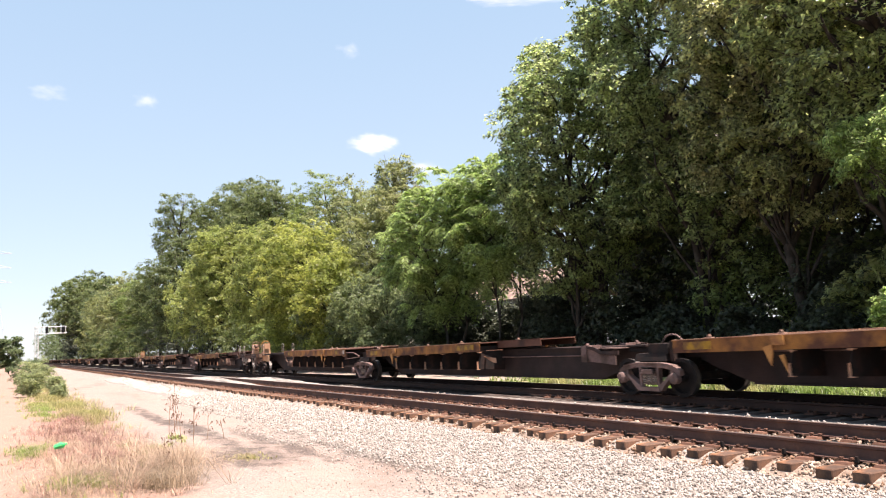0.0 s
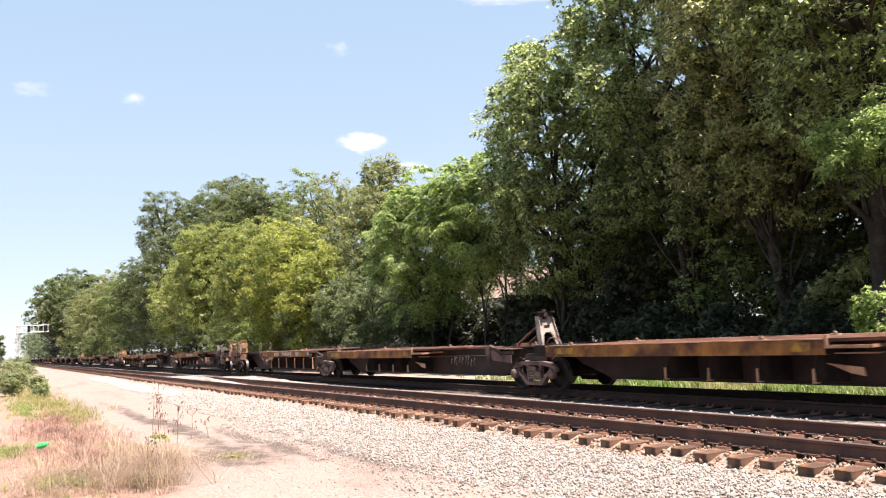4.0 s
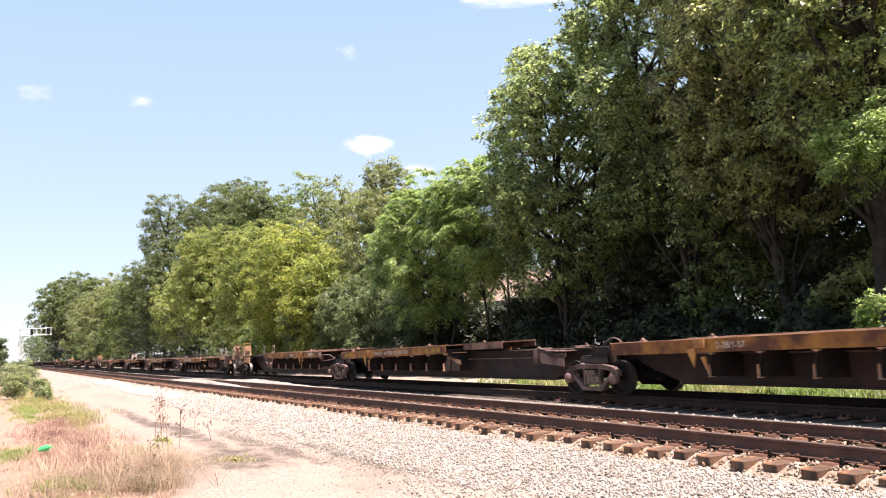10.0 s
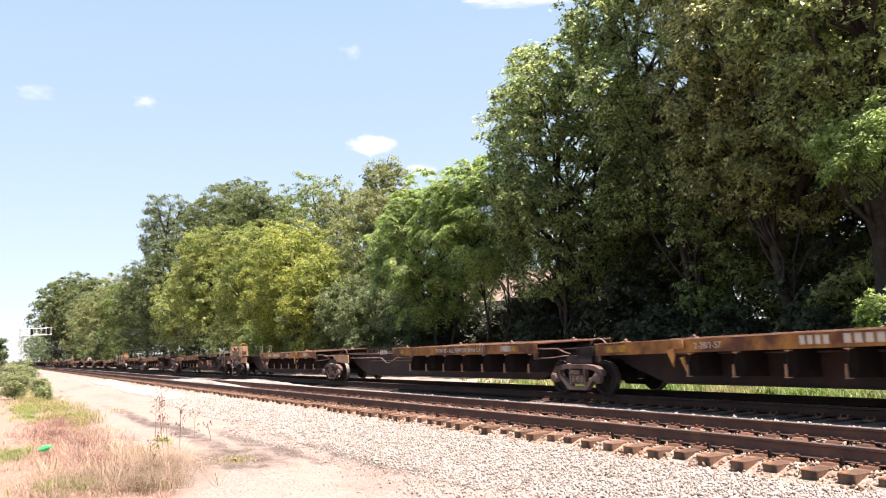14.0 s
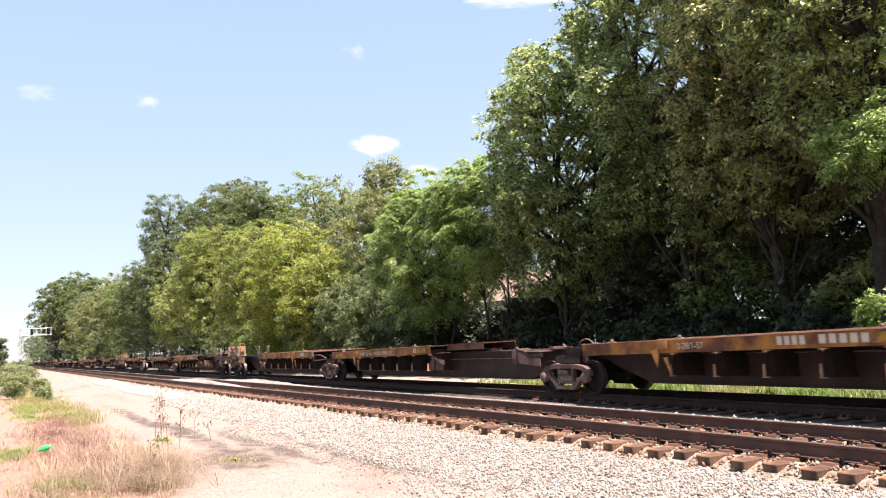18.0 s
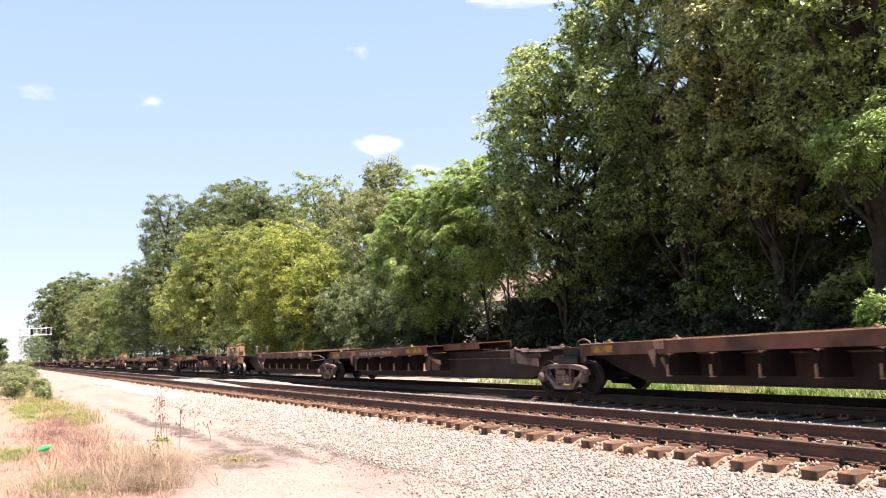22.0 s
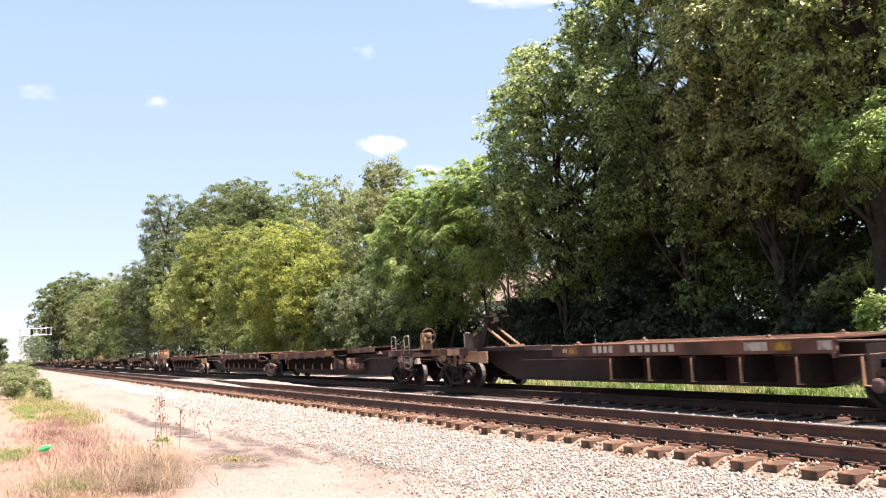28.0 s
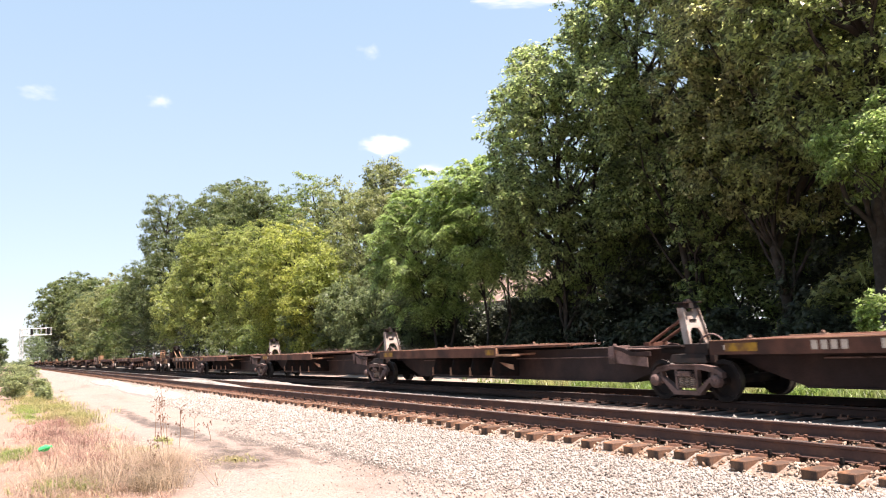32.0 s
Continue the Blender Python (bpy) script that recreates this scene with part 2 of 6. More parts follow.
def ground_material():
    m = bpy.data.materials.new("ground")
    m.use_nodes = True
    nt = m.node_tree
    n, l = nt.nodes, nt.links
    b = n["Principled BSDF"]
    b.inputs["Roughness"].default_value = 0.95
    tc = n.new("ShaderNodeTexCoord")
    sep = n.new("ShaderNodeSeparateXYZ")
    l.new(tc.outputs["Object"], sep.inputs[0])

    def tex(scale, detail=4, kind="ShaderNodeTexNoise", out="Fac", stretch=None):
        k = n.new(kind)
        k.inputs["Scale"].default_value = scale
        if kind == "ShaderNodeTexNoise":
            k.inputs["Detail"].default_value = detail
        src = tc.outputs["Object"]
        if stretch:
            mp = n.new("ShaderNodeMapping")
            mp.inputs["Scale"].default_value = stretch
            l.new(src, mp.inputs[0])
            src = mp.outputs[0]
        l.new(src, k.inputs["Vector"])
        return k.outputs[out]

    def calc(op, a, c):
        k = n.new("ShaderNodeMath")
        k.operation = op
        for i, q in enumerate((a, c)):
            if isinstance(q, (int, float)):
                k.inputs[i].default_value = q
            else:
                l.new(q, k.inputs[i])
        return k.outputs[0]

    def step(v, a, c):
        k = n.new("ShaderNodeMapRange")
        k.interpolation_type = "SMOOTHSTEP"
        k.inputs["From Min"].default_value, k.inputs["From Max"].default_value = a, c
        l.new(v, k.inputs["Value"])
        return k.outputs["Result"]

    def blend(f, a, c):
        k = n.new("ShaderNodeMix")
        k.data_type = "RGBA"
        for name, q in (("Factor", f), ("A", a), ("B", c)):
            if isinstance(q, tuple):
                k.inputs[name].default_value = (*q, 1)
            elif isinstance(q, (int, float)):
                k.inputs[name].default_value = q
            else:
                l.new(q, k.inputs[name])
        return k.outputs["Result"]

    wob = calc("MULTIPLY", calc("SUBTRACT", tex(0.5, 5), 0.5), 2.2)
    wob2 = calc("MULTIPLY", calc("SUBTRACT", tex(3.0, 4), 0.5), 0.8)
    yy = calc("ADD", calc("ADD", sep.outputs["Y"], wob), wob2)
    dirt = blend(tex(2.5, 6), (0.224, 0.154, 0.124), (0.280, 0.208, 0.174))
    dirt = blend(step(tex(0.9, 5, stretch=(0.160, 0.640, 0.640)), 0.50, 0.68), dirt, (0.135, 0.090, 0.068))
    pebble = n.new("ShaderNodeSeparateColor")
    l.new(tex(34, 2, "ShaderNodeTexVoronoi", "Color"), pebble.inputs[0])
    dirt = blend(calc("MULTIPLY", step(tex(1.7, 5), 0.35, 0.7), 0.55), dirt, blend(pebble.outputs[0], (0.120, 0.088, 0.074), (0.350, 0.300, 0.270)))
    dirt = blend(0.35, dirt, blend(step(tex(60, 2), 0.4, 0.6), (0.170, 0.124, 0.102), (0.285, 0.228, 0.194)))
    vor = n.new("ShaderNodeTexVoronoi")
    vor.inputs["Scale"].default_value = 24
    l.new(tc.outputs["Object"], vor.inputs["Vector"])
    g = n.new("ShaderNodeSeparateColor")
    l.new(vor.outputs["Color"], g.inputs[0])
    stones = blend(g.outputs[0], (0.190, 0.162, 0.138), (0.330, 0.294, 0.260))
    stones = blend(step(vor.outputs["Distance"], 0.35, 0.8), stones, (0.135, 0.112, 0.096))
    rust = calc("MULTIPLY", calc("MULTIPLY", step(sep.outputs["Y"], 7.4, 8.4), step(sep.outputs["Y"], 11.0, 10.5)), step(tex(1.2, 4), 0.35, 0.65))
    stones = blend(calc("MULTIPLY", rust, 0.6), stones, (0.192, 0.109, 0.064))
    # darker under the train: its shadow is painted into the stones' colour
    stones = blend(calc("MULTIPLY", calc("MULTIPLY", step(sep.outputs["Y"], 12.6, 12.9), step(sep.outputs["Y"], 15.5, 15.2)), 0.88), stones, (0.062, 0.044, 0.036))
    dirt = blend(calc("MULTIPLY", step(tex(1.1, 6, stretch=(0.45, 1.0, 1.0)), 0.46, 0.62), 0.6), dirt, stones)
    grass = blend(tex(5, 5), (0.095, 0.140, 0.036), (0.190, 0.195, 0.078))
    grass = blend(step(tex(0.35, 4), 0.5, 0.65), grass, (0.211, 0.164, 0.083))
    grass = blend(step(calc("ADD", sep.outputs["X"], calc("MULTIPLY", wob, 3.0)), -26.0, -31.0), grass, (0.270, 0.205, 0.165))
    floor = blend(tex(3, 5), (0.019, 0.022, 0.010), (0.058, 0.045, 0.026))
    dry = blend(tex(7, 5), (0.195, 0.122, 0.092), (0.285, 0.192, 0.146))
    nz = tex(3.5, 6, stretch=(0.5, 1.0, 1.0))
    for cx, cy, hx, hy in ((-28.0, 3.95, 6.0, 0.22), (-21.5, 4.2, 4.0, 0.24), (-17.5, 4.9, 3.2, 0.22), (-14.2, 5.7, 3.0, 0.24), (-15.6, 3.9, 1.5, 0.62)):
        ex, ey = calc("DIVIDE", calc("SUBTRACT", sep.outputs["X"], cx), hx), calc("DIVIDE", calc("SUBTRACT", calc("ADD", sep.outputs["Y"], calc("MULTIPLY", wob, 0.25)), cy), hy)
        rr = calc("ADD", calc("ADD", calc("MULTIPLY", ex, ex), calc("MULTIPLY", ey, ey)), calc("ADD", calc("MULTIPLY", calc("SUBTRACT", nz, 0.5), 7.0), calc("MULTIPLY", calc("SUBTRACT", tex(28, 3), 0.5), 5.0)))
        dirt = blend(calc("MULTIPLY", step(rr, 2.6, -0.4), 0.9), dirt, (0.068, 0.050, 0.041))
    c = blend(step(yy, 2.0, 2.9), dry, dirt)
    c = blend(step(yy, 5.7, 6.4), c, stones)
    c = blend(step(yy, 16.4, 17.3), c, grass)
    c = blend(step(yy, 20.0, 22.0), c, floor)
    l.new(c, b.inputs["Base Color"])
    bp = n.new("ShaderNodeBump")
    bp.inputs["Strength"].default_value, bp.inputs["Distance"].default_value = 0.6, 0.03
    l.new(calc("ADD", tex(30, 4), calc("MULTIPLY", vor.outputs["Distance"], -0.8)), bp.inputs["Height"])
    l.new(bp.outputs[0], b.inputs["Normal"])
    return m


M_GROUND = ground_material()
xs = np.concatenate([-np.geomspace(60, 3000, 40)[::-1], np.linspace(-58, 14, 145), np.geomspace(16, 3000, 30)])
ys = np.concatenate([-np.geomspace(4, 3000, 34)[::-1], np.linspace(-3.5, 31, 116), np.geomspace(33, 3000, 40)])
gx, gy = np.meshgrid(xs, ys)
gv = np.stack([gx, gy, ground_z(gx, gy)], -1).reshape(-1, 3)
gi = np.arange(gx.size).reshape(gx.shape)
gf = np.stack([gi[:-1, :-1], gi[:-1, 1:], gi[1:, 1:], gi[1:, :-1]], -1).reshape(-1, 4)
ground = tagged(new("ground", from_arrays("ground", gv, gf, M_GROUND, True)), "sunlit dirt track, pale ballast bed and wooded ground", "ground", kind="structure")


# ---------------------------------------------------------------- tracks
def rail_fill(x0, x1):
    prof = [(-0.076, -0.186), (0.076, -0.186), (0.076, -0.175), (0.014, -0.155), (0.0095, -0.05), (0.037, -0.036), (0.037, -0.006),
            (0.027, 0.0), (-0.027, 0.0), (-0.037, -0.006), (-0.037, -0.036), (-0.0095, -0.05), (-0.014, -0.155), (-0.076, -0.175)]

    def fill(bm):
        rings = [[bm.verts.new((x, y, z)) for y, z in prof] for x in (x0, x1)]
        k = len(prof)
        for j in range(k):
            f = bm.faces.new((rings[0][j], rings[0][(j + 1) % k], rings[1][(j + 1) % k], rings[1][j]))
            f.material_index = 1 if j == 7 else 0
        bm.faces.new(rings[0])
        bm.faces.new(rings[1][::-1])
    return fill


def tie_fill(bm):
    box(bm, -0.114, 0.114, -1.295, 1.295, -0.395, -0.216)
    bmesh.ops.bevel(bm, geom=bm.edges[:], offset=0.012, segments=1, affect="EDGES")
    bm.normal_update()
    for f in bm.faces:
        if abs(f.normal.y) > 0.9:
            f.material_index = 1


def plate_fill(bm):
    box(bm, -0.10, 0.10, -0.19, 0.19, -0.216, -0.188, (0.01, 0.02))
    for x in (-0.07, 0.07):
        for y in (-0.095, 0.095):
            box(bm, x - 0.012, x + 0.012, y - 0.012, y + 0.012, -0.19, -0.145)
            box(bm, x - 0.02, x + 0.02, min(y, y * 0.72) - 0.012, max(y, y * 0.72) + 0.012, -0.162, -0.143)


def anchor_fill(bm):
    box(bm, -0.02, 0.02, -0.10, 0.10, -0.20, -0.172)
    box(bm, -0.02, 0.02, -0.115, -0.085, -0.20, -0.13)


def track(y, z, label, near):
    t = tagged(new("railway_track"), label, "track")
    t.location = (0, y, z)
    for s in (-0.7175 - 0.037, 0.7175 + 0.037):
        # far rails take the copy with the train's shade in its colour
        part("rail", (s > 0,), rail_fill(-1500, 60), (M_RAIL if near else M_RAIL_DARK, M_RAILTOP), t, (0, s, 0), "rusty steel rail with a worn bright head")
    rng = random.Random(int(y * 100))
    rest = bmesh.new()
    first, last = (-128, 24) if near else (-70, 24)
    for i in range(-700, 40):
        x = TIE_0 + TIE_STEP * i + rng.uniform(-0.035, 0.035)
        turn, dz, dy = rng.uniform(-0.03, 0.03), rng.uniform(-0.012, 0.006), rng.uniform(-0.06, 0.06)
        if first <= i < last:
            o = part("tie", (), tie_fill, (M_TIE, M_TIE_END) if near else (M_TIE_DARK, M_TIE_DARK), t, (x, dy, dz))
            o.rotation_euler.z = turn
            if near and i > -60 or i > -20:
                for s in (-0.755, 0.755):
                    part("tie_plate", (), plate_fill, M_PLATE, t, (x, s, dz))
            if near and i > -50 and i % 2 == 0:
                part("rail_anchor", (), anchor_fill, M_DARK, t, (x + 0.15, -0.755, 0))
        else:
            box(rest, x - 0.114, x + 0.114, -1.295 + dy, 1.295 + dy, -0.395, -0.216 + dz)
    me = bpy.data.meshes.new("tie_row")
    rest.to_mesh(me)
    rest.free()
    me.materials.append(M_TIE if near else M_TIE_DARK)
    o = tagged(new("tie_row", me), kind="stuff")
    o.parent = t
    return t


track(NEAR, 0.0, "empty railway track on rusty rails and dark wooden ties", True)
track(FAR, FAR_Z, "railway track under the train, shaded rusty rails", False)


# ---------------------------------------------------------------- the train
def side_frame_fill(bm):
    """The cast side frame of a three-piece truck: an arched top chord, sloping lower members, two columns."""
    y0, y1 = -1.06, -0.93
    prism(bm, [(-1.03, 0.49), (-1.02, 0.60), (-0.88, 0.68), (-0.46, 0.745), (0.46, 0.745), (0.88, 0.68), (1.02, 0.60), (1.03, 0.49),
               (0.94, 0.46), (0.91, 0.545), (0.78, 0.60), (0.42, 0.66), (-0.42, 0.66), (-0.78, 0.60), (-0.91, 0.545), (-0.94, 0.46)], y0, y1)
    for s in (-1, 1):
        prism(bm, [(s * 0.80, 0.60), (s * 0.73, 0.61), (s * 0.70, 0.45), (s * 0.74, 0.34), (s * 0.80, 0.36)], y0 + 0.01, y1)
        prism(bm, [(s * 0.76, 0.47), (s * 0.70, 0.50), (s * 0.27, 0.21), (s * 0.30, 0.12), (s * 0.39, 0.12)], y0 - 0.01, y1)
        prism(bm, [(s * 0.26, 0.67), (s * 0.33, 0.67), (s * 0.33, 0.22), (s * 0.26, 0.20)], y0 + 0.015, y1)
        prism(bm, [(s * 0.86, 0.685), (s * 0.48, 0.745), (s * 0.48, 0.772), (s * 0.84, 0.712)], y0 - 0.025, y1)
        box(bm, s * 0.53 - 0.05, s * 0.53 + 0.05, y0 - 0.02, y0, 0.655, 0.70)
    prism(bm, [(-0.37, 0.115), (0.37, 0.115), (0.35, 0.205), (-0.35, 0.205)], y0 - 0.03, y1)
    box(bm, -0.46, 0.46, y0 - 0.03, y1, 0.742, 0.772)


def truck_bolster_fill(bm):
    box(bm, -0.24, 0.24, -1.10, 1.10, 0.50, 0.62)
    box(bm, -0.18, 0.18, -0.9, 0.9, 0.42, 0.68)
    box(bm, -0.30, 0.30, -0.33, 0.33, 0.66, 0.80)
    for s in (-1, 1):
        for q in (-1, 1):
            box(bm, q * 0.70 - 0.06, q * 0.70 + 0.06, s * 0.72 - 0.05, s * 0.72 + 0.05, 0.25, 0.50)
        box(bm, -0.75, 0.75, s * 0.52 - 0.03, s * 0.52 + 0.03, 0.24, 0.30)


def bolster_end_fill(bm):
    """The bolster's cast end in the side frame's window, with its friction wedges."""
    box(bm, -0.20, 0.20, -1.13, -1.0, 0.515, 0.625, (0.02, 0.02))
    for s in (-1, 1):
        prism(bm, [(s * 0.19, 0.62), (s * 0.255, 0.56), (s * 0.255, 0.47), (s * 0.19, 0.50)], -1.08, -0.95)
    for x in (-0.11, 0.0, 0.11):
        box(bm, x - 0.02, x + 0.02, -1.145, -1.13, 0.55, 0.59)


def spring_fill(bm):
    n = 30
    tube(bm, [(0.062 * math.cos(k * 1.2566), -0.99 + 0.062 * math.sin(k * 1.2566), 0.25 + 0.26 * k / n) for k in range(n + 1)], 0.016, 5)


def bearing_fill(bm):
    lathe(bm, [(0.085, 0.0), (0.13, 0.03), (0.13, 0.16), (0.10, 0.18)], 0, 0, 14)
    for k in range(3):
        a = 0.5 + k * 2.094
        box(bm, 0.06 * math.cos(a) - 0.018, 0.06 * math.cos(a) + 0.018, -0.02, 0.02, 0.06 * math.sin(a) - 0.018, 0.06 * math.sin(a) + 0.018)


def wheel_fill(bm):
    n = 18
    lathe(bm, [(0.11, -0.02), (0.11, 0.03), (0.16, 0.05), (0.33, 0.075), (0.355, 0.055), (0.415, 0.055), (0.418, 0.0), (0.42, -0.075), (0.446, -0.085), (0.446, -0.105), (0.36, -0.11), (0.33, -0.03), (0.16, -0.02)], 0, 0, n)
    for f in bm.faces:
        r = [math.hypot(v.co.x, v.co.z) for v in f.verts]
        if min(r) > 0.41:
            f.material_index = 1
    for k in range(3):
        a = k * 2.094
        box(bm, 0.24 * math.cos(a) - 0.02, 0.24 * math.cos(a) + 0.02, 0.05, 0.075, 0.24 * math.sin(a) - 0.02, 0.24 * math.sin(a) + 0.02)


def axle_fill(bm):
    lathe(bm, [(0.07, -1.12), (0.07, -0.85), (0.10, -0.83), (0.09, 0), (0.10, 0.83), (0.07, 0.85), (0.07, 1.12)], 0, 0, 12)


WHEELS = []


def truck(car, x, full=True, end=False):
    """A three-piece freight truck: bolster, side frames, springs and two wheelsets that roll."""
    b = part("truck", (), truck_bolster_fill, M_DARK, car, (x, 0, 0), "grimy three-piece freight truck")
    for s in (1, -1):
        # end frames carry their shade as darker steel; off-side frames are dark too
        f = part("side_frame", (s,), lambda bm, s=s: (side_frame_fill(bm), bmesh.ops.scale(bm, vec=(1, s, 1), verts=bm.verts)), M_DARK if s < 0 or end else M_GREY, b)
        if s > 0:
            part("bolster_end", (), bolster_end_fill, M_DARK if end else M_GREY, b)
        if full and s > 0:
            for k in (-0.17, 0.0, 0.17):
                part("spring", (), spring_fill, M_RUST if end else M_LOOP, b, (k, 0, 0), smooth=True)
    for q in (-0.89, 0.89):
        a = part("wheelset", (), axle_fill, M_WHEEL, b, (q, 0, 0.42))
        WHEELS.append((a, car, x + q))
        for s in (-1, 1):
            w = part("wheel", (s,), lambda bm, s=s: (wheel_fill(bm), bmesh.ops.scale(bm, vec=(1, -s, 1), verts=bm.verts), bmesh.ops.translate(bm, vec=(0, s * 0.76, 0), verts=bm.verts)), (M_WHEEL, M_TREAD), b, (q, 0, 0.42), smooth=False)
            WHEELS.append((w, car, x + q))
        if full:
            part("bearing", (), bearing_fill, M_RUST if end else M_GREY, b, (q, -1.17, 0.42))
    return b


def spine_fill(L, e0, e1):
    """The deep centre girder between two trucks, cut away over them; e0, e1: how far it runs on past the trucks."""
    def fill(bm):
        w = 0.36
        prism(bm, [(-e0, 0.86), (0.95, 0.86), (1.35, 0.66), (2.5, 0.30), (L - 2.5, 0.30), (L - 1.35, 0.66), (L - 0.95, 0.86), (L + e1, 0.86), (L + e1, 1.12), (-e0, 1.12)], -w, w)
        slab(bm, [(-e0, -0.46), (L + e1, -0.46), (L + e1, 0.46), (-e0, 0.46)], 1.12, 1.145)
        slab(bm, [(2.5, -0.42), (L - 2.5, -0.42), (L - 2.5, 0.42), (2.5, 0.42)], 0.28, 0.30)
    return fill


def deck_fill(d0, d1, step, t1, wt):
    """The flat top: full width from d0 to d1, then drawn in to wt over the length step and on to t1 beyond."""
    def fill(bm):
        slab(bm, [(d0, -1.29), (d1, -1.29), (d1 + step, -wt), (d1 + t1, -wt), (d1 + t1, wt), (d1 + step, wt), (d1, 1.29), (d0, 1.29)], 1.235, 1.262)
    return fill


def sill_fill(n, s):
    """A side channel n metres long with flanges, below its sun-bright top edge."""
    def fill(bm):
        box(bm, 0, n, *sorted((s * 1.30, s * 1.286)), 0.985, 1.272)
        box(bm, 0, n, *sorted((s * 1.286, s * 1.20)), 0.985, 1.0)
        k = int(n / 1.4)
        for i in range(k):
            x = 0.5 + i * 1.4
            box(bm, x, x + 0.012, *sorted((s * 1.302, s * 1.304)), 1.0, 1.26)
    return fill


def edge_fill(n, s):
    """The flange along a side channel's top, its sunlit look put into the colour."""
    return lambda bm: box(bm, -0.01, n + 0.01, *sorted((s * 1.315, s * 1.23)), 1.263, 1.281, (0.0, 0.004))


def wedge_fill(s):
    """A slanting plate below the deck's end, pale in place of sunlight on it."""
    def fill(bm):
        prism(bm, [(-0.16, 0.83), (0.55, 0.76), (0.58, 0.61), (0.30, 0.66)], *sorted((s * 1.06, s * 1.09)))
        box(bm, 0.0, 0.85, *sorted((s * 1.0, s * 1.06)), 0.995, 1.012)
    return fill


def short_post_fill(s):
    """A small A-shaped bracket on the side channel."""
    def fill(bm):
        for a, b in ((-0.06, 0.0), (0.06, 0.10), (0.14, 0.22)):
            prism(bm, [(a - 0.02, 1.26), (a + 0.02, 1.26), (b + 0.03, 1.01), (b - 0.01, 1.01)], *sorted((s * 1.303, s * 1.33)))
        box(bm, -0.14, 0.26, *sorted((s * 1.303, s * 1.335)), 0.985, 1.01)
    return fill


def taper_fill(n, wt, s, deep=0.19):
    """The slanting edge beam where the deck draws in."""
    def fill(bm):
        p, q = Vector((0, s * (1.30 if deep < 0.1 else wt + 0.01), 0)), Vector((n, s * (wt + 0.01), 0))
        o = Vector((0, s * 0.02, 0))
        slab(bm, [(p.x, p.y), (q.x, q.y), (q.x, q.y - o.y), (p.x, p.y - o.y)], 1.27 - deep, 1.275)
        slab(bm, [(p.x, p.y + o.y), (q.x, q.y + o.y), (q.x, q.y - 4 * o.y), (p.x, p.y - 4 * o.y)], 1.263, 1.28)
    return fill


def gusset_fill(s, drop=0.47):
    """A cross bearer from the girder out to the side channel, with a turned foot."""
    def fill(bm):
        y0, y1 = s * 0.36, s * 1.24
        v = [(y0, 1.23), (y1, 1.23), (y1, 1.0), (s * 1.33, 0.775), (s * 1.33, 0.535), (y0, drop)]
        a = [bm.verts.new((-0.006, y, z)) for y, z in v]
        b = [bm.verts.new((0.006, y, z)) for y, z in v]
        bm.faces.new(a)
        bm.faces.new(b[::-1])
        for i in range(len(v)):
            bm.faces.new((a[i], b[i], b[(i + 1) % len(v)], a[(i + 1) % len(v)]))
    return fill


def foot_fill(s, tall=False):
    """The turned outer flange of a cross bearer, with its toe and the bolt plate above it."""
    def fill(bm):
        box(bm, -0.01, 0.012, *sorted((s * 1.33, s * 1.39)), 0.535, 1.02 if tall else 0.775, (0.0, 0.01))
        box(bm, -0.01, 0.11, *sorted((s * 1.33, s * 1.41)), 0.52, 0.535)
    return fill


def bolt_plate_fill(s):
    """A small plate bolted below the side channel, over a cross bearer."""
    return lambda bm: (box(bm, -0.03, 0.10, *sorted((s * 1.24, s * 1.33)), 0.955, 0.975), box(bm, 0.01, 0.05, *sorted((s * 1.29, s * 1.32)), 0.935, 0.957))


def post_fill(s):
    """An orange tie-down post that leans on the side channel."""
    def fill(bm):
        prism(bm, [(-0.10, 1.26), (0.20, 1.26), (0.22, 1.08), (-0.06, 1.08)], *sorted((s * 1.305, s * 1.345)))
        prism(bm, [(-0.30, 1.04), (-0.08, 1.10), (-0.06, 1.0), (-0.13, 0.68)], *sorted((s * 1.305, s * 1.335)))
        prism(bm, [(0.03, 0.88), (0.14, 0.90), (0.22, 0.52)], *sorted((s * 1.25, s * 1.29)))
    return fill


def pedestal_fill(bm):
    """A container pedestal with a locking cone."""
    box(bm, -0.11, 0.11, -0.08, 0.08, 0, 0.035, (0.02, 0.02))
    lathe(bm, [(0.035, -0.04), (0.035, 0.04)], 0, 0.05, 8)
    box(bm, -0.022, 0.022, -0.03, 0.03, 0.03, 0.10, (0.008, 0.008))


def wing_fill(s):
    """The stepped bracket beside the girder, before the truck: an upright box and a pale plate that draws down to the joint."""
    def fill(bm):
        box(bm, -0.02, 0.20, *sorted((s * 0.40, s * 0.94)), 0.77, 1.20, (0.0, 0.01))
        prism(bm, [(0.20, 0.79), (0.20, 1.11), (0.52, 1.06), (0.78, 0.96), (1.30, 0.93), (1.30, 0.70)], *sorted((s * 0.86, s * 0.89)))
        slab(bm, [(0.2, s * 0.36), (0.2, s * 0.92), (1.30, s * 0.92), (1.35, s * 0.36)], 1.10, 1.125)
        box(bm, 0.03, 0.15, *sorted((s * 0.94, s * 0.955)), 0.84, 0.98)
    return fill


def wing_arm_fill(s):
    """The dark bent arm above the bracket's plate."""
    def fill(bm):
        prism(bm, [(0.20, 1.125), (0.20, 1.20), (0.50, 1.16), (0.80, 1.06), (1.45, 1.06), (1.45, 0.96), (0.76, 0.97), (0.46, 1.08)], *sorted((s * 0.885, s * 0.935)))
    return fill


